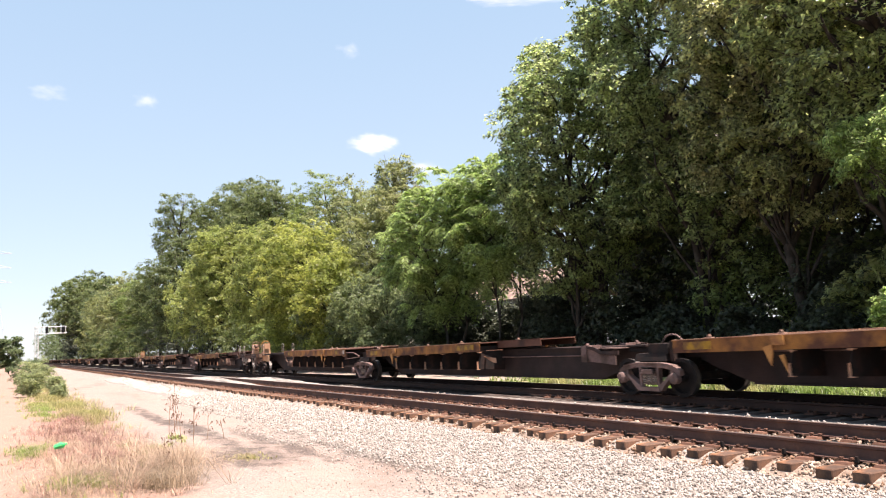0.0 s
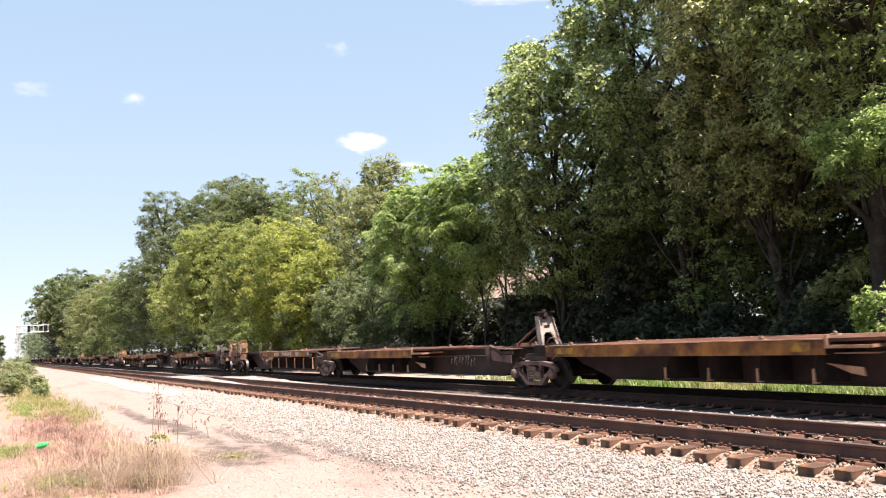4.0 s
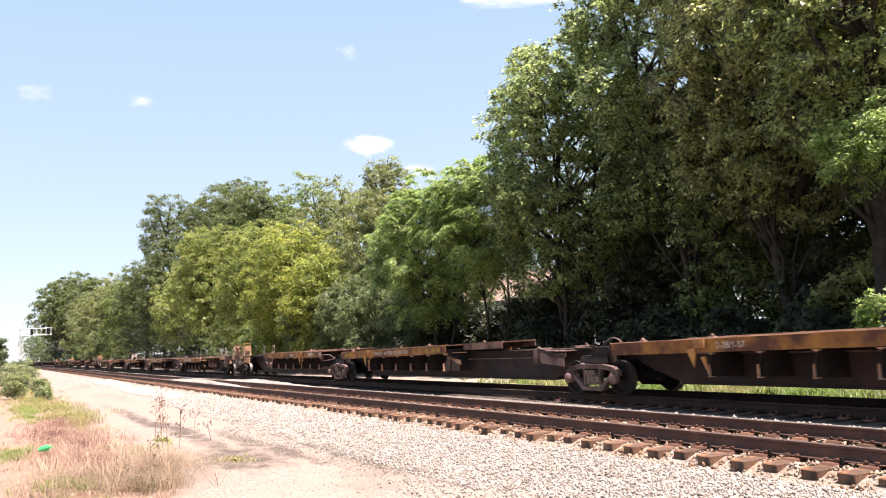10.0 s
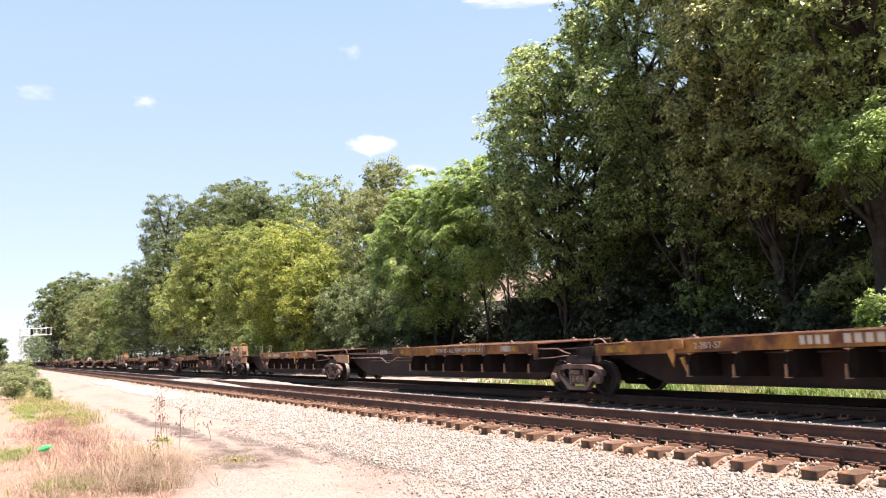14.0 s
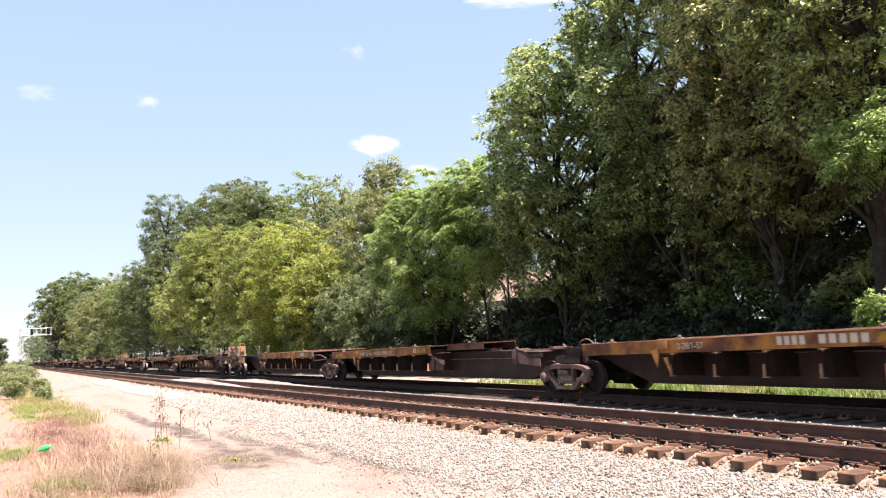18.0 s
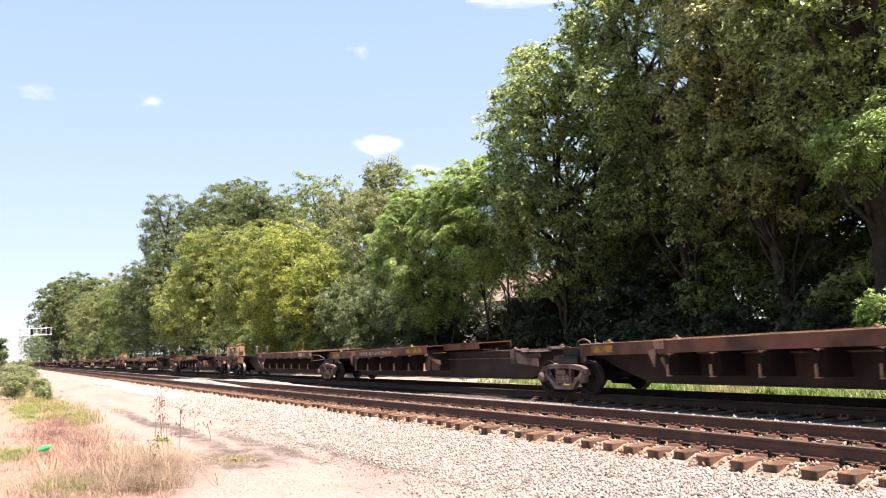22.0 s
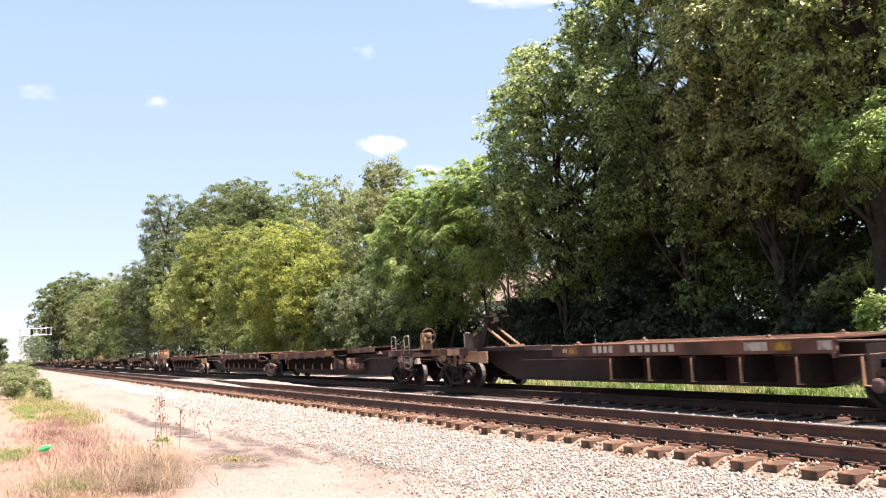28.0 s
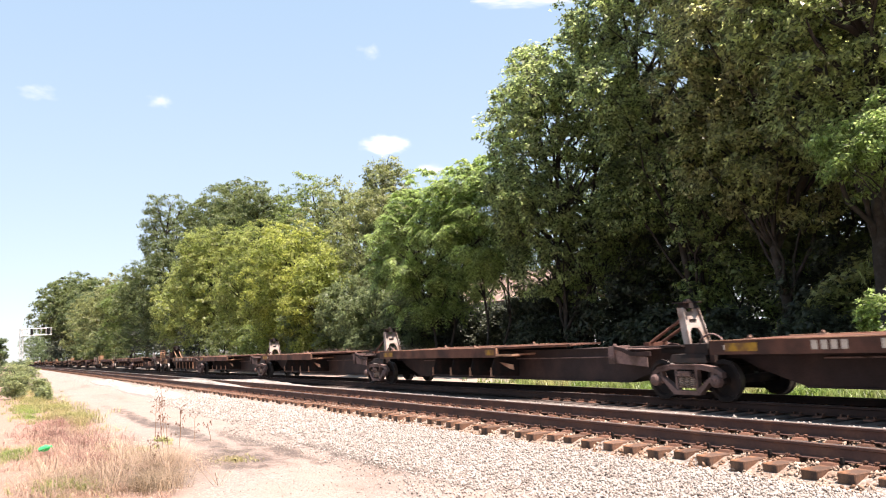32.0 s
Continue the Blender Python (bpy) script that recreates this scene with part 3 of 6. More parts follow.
def joint_fill(bm):
    """The articulated joint between two bodies, over their shared truck."""
    box(bm, -1.25, 1.25, -0.50, 0.50, 1.00, 1.10)
    box(bm, -0.55, 0.55, -0.98, 0.98, 0.80, 0.98, (0.05, 0.05))
    box(bm, -0.42, 0.42, -0.55, 0.55, 1.10, 1.19, (0.03, 0.03))
    box(bm, -1.2, -0.5, -0.62, 0.62, 1.13, 1.17)
    box(bm, 0.5, 1.15, -0.62, 0.62, 1.13, 1.17)
    for s in (-1, 1):
        box(bm, -0.10, 0.55, s * 0.85 - 0.06, s * 0.85 + 0.06, 0.96, 1.20)
        box(bm, 0.60, 0.72, s * 0.85 - 0.05, s * 0.85 + 0.05, 0.80, 1.26)


def hose_fill(bm):
    tube(bm, [(0.28 * math.cos(a) * 1.3, -0.55, 1.10 + 0.30 * math.sin(a)) for a in [0.15 + k * 0.28 for k in range(11)]], 0.022, 6)


def rods_fill(bm):
    """The bent release rods beside a joint."""
    tube(bm, [(-1.6, -1.2, 1.20), (-0.55, -1.2, 1.19), (-0.35, -1.15, 1.10), (-0.15, -1.1, 1.04)], 0.02, 6)
    tube(bm, [(-1.6, -1.15, 0.93), (-0.9, -1.15, 0.95), (-0.3, -1.05, 1.0)], 0.016, 6)
    box(bm, -1.62, -1.56, -1.24, -1.12, 0.90, 1.24)


def rail_bracket_fill(bm):
    """A light U-shaped bracket below the deck's edge."""
    box(bm, 0, 0.05, -1.33, -1.25, 1.02, 1.26)
    box(bm, 0, 0.86, -1.33, -1.27, 1.02, 1.075)
    box(bm, 0.80, 0.86, -1.33, -0.5, 1.02, 1.075)


def tank_fill(bm):
    """An air reservoir slung beside the girder, with its brackets."""
    n, prof = 14, [(0.0, 0.05), (0.12, 0.15), (0.22, 0.20), (0.80, 0.20), (0.92, 0.15), (1.02, 0.05)]
    rings = [[bm.verts.new((x, -0.66 + r * math.cos(2 * math.pi * j / n), 0.68 + r * math.sin(2 * math.pi * j / n))) for j in range(n)] for x, r in prof]
    for a, b in zip(rings, rings[1:]):
        for j in range(n):
            bm.faces.new((a[j], a[(j + 1) % n], b[(j + 1) % n], b[j]))
    bm.faces.new(rings[0])
    bm.faces.new(rings[-1])
    for x in (0.25, 0.78):
        box(bm, x, x + 0.05, -0.88, -0.36, 0.62, 1.02)
    box(bm, 1.1, 1.35, -0.80, -0.5, 0.52, 0.78)
    tube(bm, [(1.0, -0.7, 0.62), (1.7, -0.75, 0.60), (1.75, -0.75, 0.74)], 0.025)


def pipe_fill(n, drop):
    def fill(bm):
        if drop:
            tube(bm, [(0, -0.42, 0.98), (n * 0.55, -0.42, 0.98), (n * 0.62, -0.42, 0.80), (n * 0.68, -0.42, 0.78), (n * 0.8, -0.42, 0.98), (n, -0.42, 0.98)], 0.024)
        else:
            tube(bm, [(0, -0.42, 0.86), (n, -0.42, 0.92)], 0.018)
    return fill


def hitch_fill(bm):
    """A raised trailer hitch: a leaning upright with an arched foot, side flanges and holes below its head."""
    def at(y, z, x):
        return bm.verts.new((x - 0.26 * z, y, z))
    v = [(-0.34, 0), (-0.22, 0), (-0.17, 0.26), (-0.09, 0.36), (0.09, 0.36), (0.17, 0.26), (0.22, 0), (0.34, 0), (0.25, 0.84), (0.12, 0.84), (0.08, 0.74), (-0.08, 0.74), (-0.12, 0.84), (-0.25, 0.84)]
    a = [at(y, z, -0.03) for y, z in v]
    b = [at(y, z, 0.03) for y, z in v]
    bm.faces.new(a)
    bm.faces.new(b[::-1])
    for i in range(len(v)):
        j = (i + 1) % len(v)
        bm.faces.new((a[i], b[i], b[j], a[j]))
    for s in (-1, 1):
        q = [at(s * y, z, x) for y, z in ((0.345, 0), (0.255, 0.84)) for x in (-0.10, 0.10)] + [at(s * y, z, x) for y, z in ((0.325, 0), (0.235, 0.84)) for x in (-0.10, 0.10)]
        for f in ((0, 1, 3, 2), (4, 6, 7, 5), (0, 4, 5, 1), (2, 3, 7, 6), (0, 2, 6, 4), (1, 5, 7, 3)):
            bm.faces.new([q[i] for i in f])


def hitch_slot_fill(bm):
    """A dark block across the upright, in place of a recess in shade."""
    box(bm, -0.055, 0.055, -0.10, 0.10, -0.03, 0.03)


def hitch_head_fill(bm):
    """The hitch's tilted head: a small fifth-wheel plate on a pivot, with its jaw and latch."""
    box(bm, -0.14, 0.14, -0.20, 0.20, -0.02, 0.10, (0.03, 0.03))
    slab(bm, [(-0.20, -0.30), (0.16, -0.30), (0.24, -0.10), (0.08, -0.05), (0.08, 0.05), (0.24, 0.10), (0.16, 0.30), (-0.20, 0.30), (-0.28, 0.0)], 0.10, 0.135)
    box(bm, -0.06, 0.05, -0.06, 0.06, 0.135, 0.20, (0.015, 0.015))


def hitch_brace_fill(bm):
    for s in (-0.2, 0.2):
        tube(bm, [(0.0, s, 0.62), (-1.25, s, 0.02)], 0.04, 6)
    box(bm, -1.35, -1.15, -0.3, 0.3, -0.03, 0.06)


def ladder_fill(bm):
    """A bent-rod grab loop with a rung at its foot."""
    tube(bm, [(0, 0, -0.02), (0, 0, 0.50), (0.03, 0, 0.54), (0.33, 0, 0.55), (0.36, 0, 0.51), (0.37, 0, -0.02)], 0.014, 6)
    tube(bm, [(0, 0, 0.12), (0.37, 0, 0.12)], 0.012, 6)
    for x in (0.0, 0.37):
        box(bm, x - 0.03, x + 0.03, -0.02, 0.02, -0.03, 0.0)


def brake_wheel_fill(bm):
    """A pressed hand wheel that faces along the car: rim, broad spokes with holes between them, and a dished hub."""
    n, R = 24, 0.27
    tube(bm, [(0, R * math.cos(2 * math.pi * k / n), R * math.sin(2 * math.pi * k / n)) for k in range(n + 1)], 0.022, 6)
    rings = [[bm.verts.new((x, r * math.cos(2 * math.pi * j / 14), r * math.sin(2 * math.pi * j / 14))) for j in range(14)] for x, r in ((-0.02, 0.05), (0.02, 0.13), (0.05, 0.12), (0.09, 0.05))]
    for p, q in zip(rings, rings[1:]):
        for j in range(14):
            bm.faces.new((p[j], p[(j + 1) % 14], q[(j + 1) % 14], q[j]))
    bm.faces.new(rings[0])
    bm.faces.new(rings[-1])


def spoke_fill(bm):
    """A broad pressed spoke from the hub to the rim."""
    slab(bm, [(0.09, -0.04), (0.26, -0.05), (0.26, 0.05), (0.09, 0.04)], -0.008, 0.008)


def brake_stand_fill(bm):
    box(bm, -0.06, 0.05, -0.22, 0.22, 0.0, 0.62, (0.0, 0.03))
    box(bm, 0.05, 0.13, -0.13, 0.13, 0.28, 0.60)
    box(bm, -0.09, -0.05, -0.26, 0.26, 0.0, 0.10)


def end_body_fill(d):
    """The end of a car beyond its last truck: end sill, draft gear and walkway; d: +1 towards the rear."""
    def fill(bm):
        xs = sorted((d * 0.2, d * 1.45))
        box(bm, xs[0], xs[1], -0.42, 0.42, 0.84, 1.13)
        xe = sorted((d * 1.12, d * 1.25))
        box(bm, xe[0], xe[1], -1.28, 1.28, 1.02, 1.26)
        xw = sorted((d * -0.7, d * 1.25))
        box(bm, xw[0], xw[1], -1.26, 1.26, 1.19, 1.25)
        xn = sorted((d * -3.4, d * -0.7))
        box(bm, xn[0], xn[1], -0.62, 0.62, 1.15, 1.26)
        for q in (-0.7, 0.15):
            for s in (-1, 1):
                prism(bm, [(d * q, 1.19), (d * q + 0.04, 1.19), (d * q + 0.04, 0.95), (d * q, 0.95)], *sorted((s * 0.42, s * 1.2)))
    return fill


def end_ladder_fill(bm):
    """A corner ladder: two bent stiles and three rungs hung below the walkway, with a grab loop above it."""
    tube(bm, [(0.0, 0, 0.0), (0.0, 0, -0.58), (0.03, 0, -0.62), (0.41, 0, -0.62), (0.44, 0, -0.58), (0.44, 0, 0.0)], 0.014, 6)
    for z in (-0.41, -0.20):
        tube(bm, [(0.0, 0, z), (0.44, 0, z)], 0.012, 6)
    tube(bm, [(0.02, 0, -0.02), (0.02, 0, 0.50), (0.05, 0, 0.54), (0.39, 0, 0.55), (0.42, 0, 0.51), (0.42, 0, -0.02)], 0.014, 6)
    tube(bm, [(0.02, 0, 0.15), (0.42, 0, 0.15)], 0.012, 6)
    for x in (0.0, 0.44):
        box(bm, x - 0.035, x + 0.035, -0.02, 0.03, -0.10, 0.0)


def end_channel_fill(n):
    """A length of the walkway's edge channel."""
    def fill(bm):
        box(bm, 0, n, -1.285, -1.27, 1.065, 1.255)
        box(bm, 0, n, -1.30, -1.22, 1.255, 1.272)
        box(bm, 0, n, -1.27, -1.20, 1.065, 1.08)
        box(bm, n - 0.02, n, -1.29, -1.285, 1.08, 1.24)
    return fill


def end_clutter_fill(bm):
    """Brackets, levers and bent pipes hung beneath an end walkway."""
    box(bm, -0.46, -0.30, -1.20, -1.06, 0.86, 1.06, (0.02, 0.02))
    prism(bm, [(-0.20, 1.06), (0.10, 1.06), (0.02, 0.90), (-0.08, 0.84)], -1.22, -1.19)
    prism(bm, [(0.50, 1.06), (0.74, 1.06), (0.70, 0.80), (0.60, 0.72)], -1.18, -1.15)
    box(bm, 0.80, 1.02, -1.16, -0.98, 0.78, 0.98, (0.03, 0.03))
    tube(bm, [(-0.65, -1.15, 0.98), (-0.2, -1.2, 0.94), (0.3, -1.2, 0.97), (0.9, -1.15, 0.90)], 0.016, 5)
    tube(bm, [(-0.5, -1.12, 0.84), (-0.1, -1.16, 0.76), (0.2, -1.1, 0.80), (0.6, -1.12, 0.70)], 0.018, 5)
    tube(bm, [(0.35, -1.2, 1.06), (0.35, -1.2, 0.82), (0.42, -1.18, 0.74), (0.50, -1.16, 0.80)], 0.014, 5)
    lathe(bm, [(0.05, -1.22), (0.09, -1.21), (0.09, -1.12), (0.05, -1.10)], 0.28, 0.88, 12)


def gear_fill(bm):
    """The hand brake's gear housing, chain and links below the walkway."""
    box(bm, -0.12, 0.16, -1.18, -1.05, 0.62, 1.20, (0.02, 0.0))
    box(bm, 0.25, 0.37, -1.22, -1.10, 0.70, 1.20)
    tube(bm, [(0.05, -1.15, 0.66), (0.55, -1.1, 0.55), (0.95, -1.0, 0.58)], 0.025)
    tube(bm, [(0.30, -1.2, 0.72), (0.55, -1.15, 0.62), (0.85, -1.1, 0.72), (0.6, -1.1, 0.78)], 0.02)
    box(bm, 0.45, 0.68, -1.1, -0.95, 0.80, 1.0)


def coupler_fill(d):
    def fill(bm):
        xs = sorted((d * 1.4, d * 1.85))
        box(bm, xs[0], xs[1], -0.09, 0.09, 0.80, 0.97)
        prism(bm, [(d * 1.80, 0.74), (d * 1.98, 0.74), (d * 1.98, 1.02), (d * 1.80, 1.02)], -0.18, 0.20)
        tube(bm, [(d * 1.3, -0.35, 0.85), (d * 1.6, -0.4, 0.62), (d * 1.9, -0.36, 0.58)], 0.03)
        tube(bm, [(d * 1.2, -1.2, 0.95), (d * 1.25, -0.5, 0.90), (d * 1.7, -0.15, 0.95)], 0.017)
    return fill


def side_panel_fill(s):
    """The tan side plate behind an end truck, deep on the near side and shallow on the other."""
    def fill(bm):
        if s < 0:
            prism(bm, [(0.3, 1.02), (0.75, 0.86), (1.95, 0.80), (2.05, 0.82), (2.05, 1.12), (0.3, 1.12)], -1.10, -1.07)
        else:
            prism(bm, [(0.3, 1.12), (2.05, 1.12), (2.05, 1.02), (0.3, 1.08)], 1.07, 1.10)
        box(bm, -0.9, 2.05, *sorted((s * 1.06, s * 1.14)), 1.12, 1.16)
    return fill


def valve_fill(bm):
    """Brake valve with its bent pipes."""
    box(bm, -0.15, 0.15, -0.72, -0.45, 0.55, 0.80)
    box(bm, 0.18, 0.34, -0.70, -0.48, 0.60, 0.84)
    tube(bm, [(-0.4, -0.6, 0.70), (-0.55, -0.65, 0.85), (-0.52, -0.7, 1.0), (-0.2, -0.8, 1.07), (0.3, -0.9, 1.1)], 0.025)
    tube(bm, [(0.3, -0.6, 0.62), (0.6, -0.62, 0.60), (0.75, -0.62, 0.66)], 0.03)
    tube(bm, [(-0.1, -0.55, 0.56), (0.2, -0.6, 0.48), (0.5, -0.6, 0.50)], 0.02)


def plate2_fill(a, b, h0, h1):
    return lambda bm: box(bm, a, b, -1.3085, -1.3025, h0, h1)


GLYPHS = {}


def glyph(ch, size):
    """One character as a thin mesh, and how far to the next."""
    if (ch, size) not in GLYPHS:
        sizes = []
        for body in ("I" + ch + "I", "II", ch):
            cu = bpy.data.curves.new("letter", "FONT")
            cu.body, cu.size, cu.extrude = body, size, 0.0015
            tmp = bpy.data.objects.new("letter", cu)
            scene.collection.objects.link(tmp)
            me = bpy.data.meshes.new_from_object(tmp.evaluated_get(bpy.context.evaluated_depsgraph_get()))
            bpy.data.objects.remove(tmp)
            xs = [v.co.x for v in me.vertices]
            sizes.append(max(xs) - min(xs) if xs else 0.0)
        me.materials.append(M_LETTER)
        GLYPHS[(ch, size)] = me, sizes[0] - sizes[1]
    return GLYPHS[(ch, size)]


def lettering(car, words, x, z, size, y=-1.309, turn=0.0):
    for ch in words:
        if ch == " ":
            x, z = x + size * 0.3, z + size * 0.3 * math.tan(turn)
            continue
        me, step = glyph(ch, size)
        ob = tagged(new("letter", me), "faded white stencilled letter")
        ob.parent = car
        ob.matrix_local = Matrix.Translation((x, y, z)) @ Matrix.Rotation(-turn, 4, "Y") @ Matrix.Rotation(math.pi / 2, 4, "X")
        x, z = x + step, z + step * math.tan(turn)


def bars(car, x, z, n, h, w=0.085, gap=0.05):
    """Illegible or withheld characters, as plain bars."""
    for i in range(n):
        part("lettering_bar", (round(w, 3), round(h, 3)), lambda bm: box(bm, 0, w, -0.002, 0, 0, h), M_LETTER, car, (x + i * (w + gap), -1.306, z))


def platform(car, x, L, style, place, rng, full, hitch=False, words=(), tank=False, paint=None, side="R", marks=(), sag=0.0, scrawl=False):
    """One body of a spine car between the trucks at x and x + L; place: 'first', 'mid' or 'last' in the car."""
    opening, last = place == "first", place == "last"
    first = side == "L"
    tilt, rise = 0.0, 0.0
    if style == 3:
        d0, d1, t1, wt = (5.85 if opening else 7.1, L - 1.35, 0.0, 1.28) if first else (1.15, 10.5, 3.0 if last else 2.4, 0.62)
        tilt, rise = (0.0, 0.10) if first else (0.0138, 0.01)
    else:
        d0, d1, t1, wt = (5.7, L - 1.53, 0.0, 1.28) if first else (0.98, 9.39, 2.6, 0.52)
    rise += 0.0 if first else sag
    n = round(d1 - d0, 2)

    def lift(dx):
        return rise + tilt * (dx - d0)

    def lay(name, key, fill, material, dx, label=""):
        o = part(name, key, fill, material, car, (x + dx, 0, lift(dx)), label)
        o.rotation_euler.y = -tilt
        return o
    part("centre_girder", (L, opening, last), spine_fill(L, 0.9 if opening else 0.25, 0.9 if last else 0.25), M_RUST, car, (x, 0, 0))
    lay("deck", (n, style, first), deck_fill(0, n, (0.08 if style == 3 else t1 - 0.01) if t1 else 0.0, max(t1, 0.01), wt), M_SILL, d0)
    for s in (-1, 1):
        lay("side_channel", (n, s), sill_fill(n, s), paint, d0)
        lay("edge_flange", (n, s), edge_fill(n, s), M_EDGE, d0, "rubbed bright edge of the deck")
        if t1:
            lay("taper_beam", (t1, wt, s, style), taper_fill(t1, wt, s, 0.21 if style == 3 else 0.05), M_TAN if style == 3 and rng.random() < 0.6 else M_SILL, d1)
        if not first and full:
            lay("end_bracket", (s,), wedge_fill(s), M_EDGE, d1)
        low = -0.09 if style == 5 else 0.0
        feet = [(7.25 + 1.235 * k if style == 3 else 7.92 + 1.30 * k) for k in range(12)] if first else [(4.05 if style == 3 else 5.28) + 1.235 * k for k in range(7)]
        for q in feet:
            if not d0 + 0.3 < q < d1 + (0.7 if style == 5 else -0.1):
                continue
            # bearers in dark steel: the shade below the deck is in their colour
            part("cross_bearer", (s,), gusset_fill(s), M_DARK, car, (x + q + 0.17, 0, lift(q) * 0.3 + low))
            if full and style == 3:
                part("bolt_plate", (s,), bolt_plate_fill(s), M_EDGE, car, (x + q + 0.17, 0, lift(q)))
            # feet in bright tan: the sunlight on them is in the colour
            part("bearer_foot", (s, style == 5 and first), foot_fill(s, style == 5 and first), M_EDGE, car, (x + q + 0.17, 0, lift(q) * 0.3 + low))
        if style == 3 and first and not (opening and paint is M_YELLOW):
            lay("side_bracket", (s,), short_post_fill(s), M_TAN, d1 - 2.9)
        elif style == 3:
            lay("tie_down_post", (s,), post_fill(s), M_ORANGE if paint is M_YELLOW else M_TAN, d1 - 2.9 if first else d0 + 2.77, "tie-down post on the deck's edge")
    if not first and not last:
        for s in (-1, 1):
            part("wing_bracket", (s,), wing_fill(s), M_GREY, car, (x + L - 2.65, 0, 0), "pale stepped bracket before the joint")
            part("bracket_arm", (s,), wing_arm_fill(s), M_RUST, car, (x + L - 2.65, 0, 0))
    for dx in ((d0 + 0.9, d1 - 1.5) if full else (d0 + 0.9,)):
        for s in (-1, 1):
            part("pedestal", (), pedestal_fill, M_TAN, car, (x + dx, s * 1.12, 1.262 + lift(dx)))
    if not first:
        for s in (-0.85, 0.85):
            part("pedestal", (), pedestal_fill, M_GREY, car, (x + L - 2.5, s, 1.165))
    if full:
        if style == 5 and not first:
            part("edge_bracket", (), rail_bracket_fill, M_EDGE, car, (x + d1 + 0.02, 0, 0), "light bracket below the deck's end")
        part("brake_pipe", (round(L, 1), style == 3 and last), pipe_fill(L - 5, style == 3 and last), M_GREY, car, (x + 3, 0, 0), smooth=True)
        spots = ((0.6, 0.45, M_BRIGHT), (n - 1.9, 0.55, M_WHITE), (n - 1.32, 0.45, M_BRIGHT), (n - 0.3, 0.28, M_WHITE)) if first else ((0.4, 0.8, M_BRIGHT), (7.7, 0.5, M_BRIGHT), (8.35, 0.7, M_BRIGHT))
        for a, w, m in spots:
            if rng.random() < 0.7 and a + w < n:
                lay("reflector_patch" if m is M_BRIGHT else "paint_patch", (w,), plate2_fill(0, w, 1.05, 1.215), m, d0 + a + rng.uniform(-0.1, 0.1), "dull yellow reflective patch" if m is M_BRIGHT else "faded white paint patch")
        for txt, dx in words:
            lettering(car, txt, x + d0 + dx, 1.06 + lift(d0 + dx), 0.19, turn=tilt)
        for dx, k in marks:
            w, g, o = (0.13, 0.07, 1.35) if style == 5 else (0.11, 0.055, 0.9)
            bars(car, x + dx, 1.06 + lift(dx), 4, 0.17, w, g)
            bars(car, x + dx + o, 1.06 + lift(dx + o), k, 0.17, w * 1.25, g * 1.25)
        if rng.random() < 0.4 and not words:
            a = d0 + rng.uniform(0.3, 1.0)
            bars(car, x + a, 1.08 + lift(a), rng.randint(4, 7), 0.10, 0.06, 0.04)
        if first and not opening:
            for s in (-1, 1):
                part("side_panel", (s,), side_panel_fill(s), M_PANEL, car, (x + 0.1, 0, 0), "tan side plate beside the truck")
            part("hitch_plate", (), hitch_plate_fill, M_RED, car, (x + 5.4, 0, 0), "folded red trailer hitch plate")
            part("brake_pipe", (round(L, 1), "bent"), pipe_fill(6.0, True), M_GREY, car, (x + 1.9, -0.5, 0.03), smooth=True)
        if tank:
            part("air_reservoir", (), tank_fill, M_TAN, car, (x + L - 6.3, 0, 0), "dusty air reservoir with its brackets")
    if scrawl:
        for k in range(9):
            a, b = rng.uniform(-0.10, 0.10), rng.uniform(0.10, 0.20)
            c = (x + L - 5.9 + k * 0.19, -0.363, 0.74 + rng.uniform(-0.06, 0.06))
            part("painted_mark", (L, k), lambda bm: tube(bm, [(0, 0, -b), (a, -0.002, 0), (a * 0.3 + 0.05, -0.002, b * 0.7), (0.09, 0, b * 0.2)], 0.009, 4), M_LETTER, car, c, "faded scrawled paint strokes")
    if hitch:
        post = part("hitch_post", (), hitch_fill, M_LOOP, car, (x + L - 0.58, 0, 1.19), "pale raised trailer hitch post with an arched foot")
        part("slot", (), hitch_slot_fill, M_DARK, post, (-0.14, 0, 0.54))
        part("hitch_head", (), hitch_head_fill, M_DARK, car, (x + L - 0.80, 0, 2.03))
        part("hitch_brace", (), hitch_brace_fill, M_SILL, car, (x + L - 0.72, 0, 1.19))


def hitch_plate_fill(bm):
    box(bm, 0, 0.95, -0.45, 0.45, 1.16, 1.25, (0.06, 0.05))
    box(bm, -0.35, 0.0, -0.3, 0.3, 1.15, 1.20)


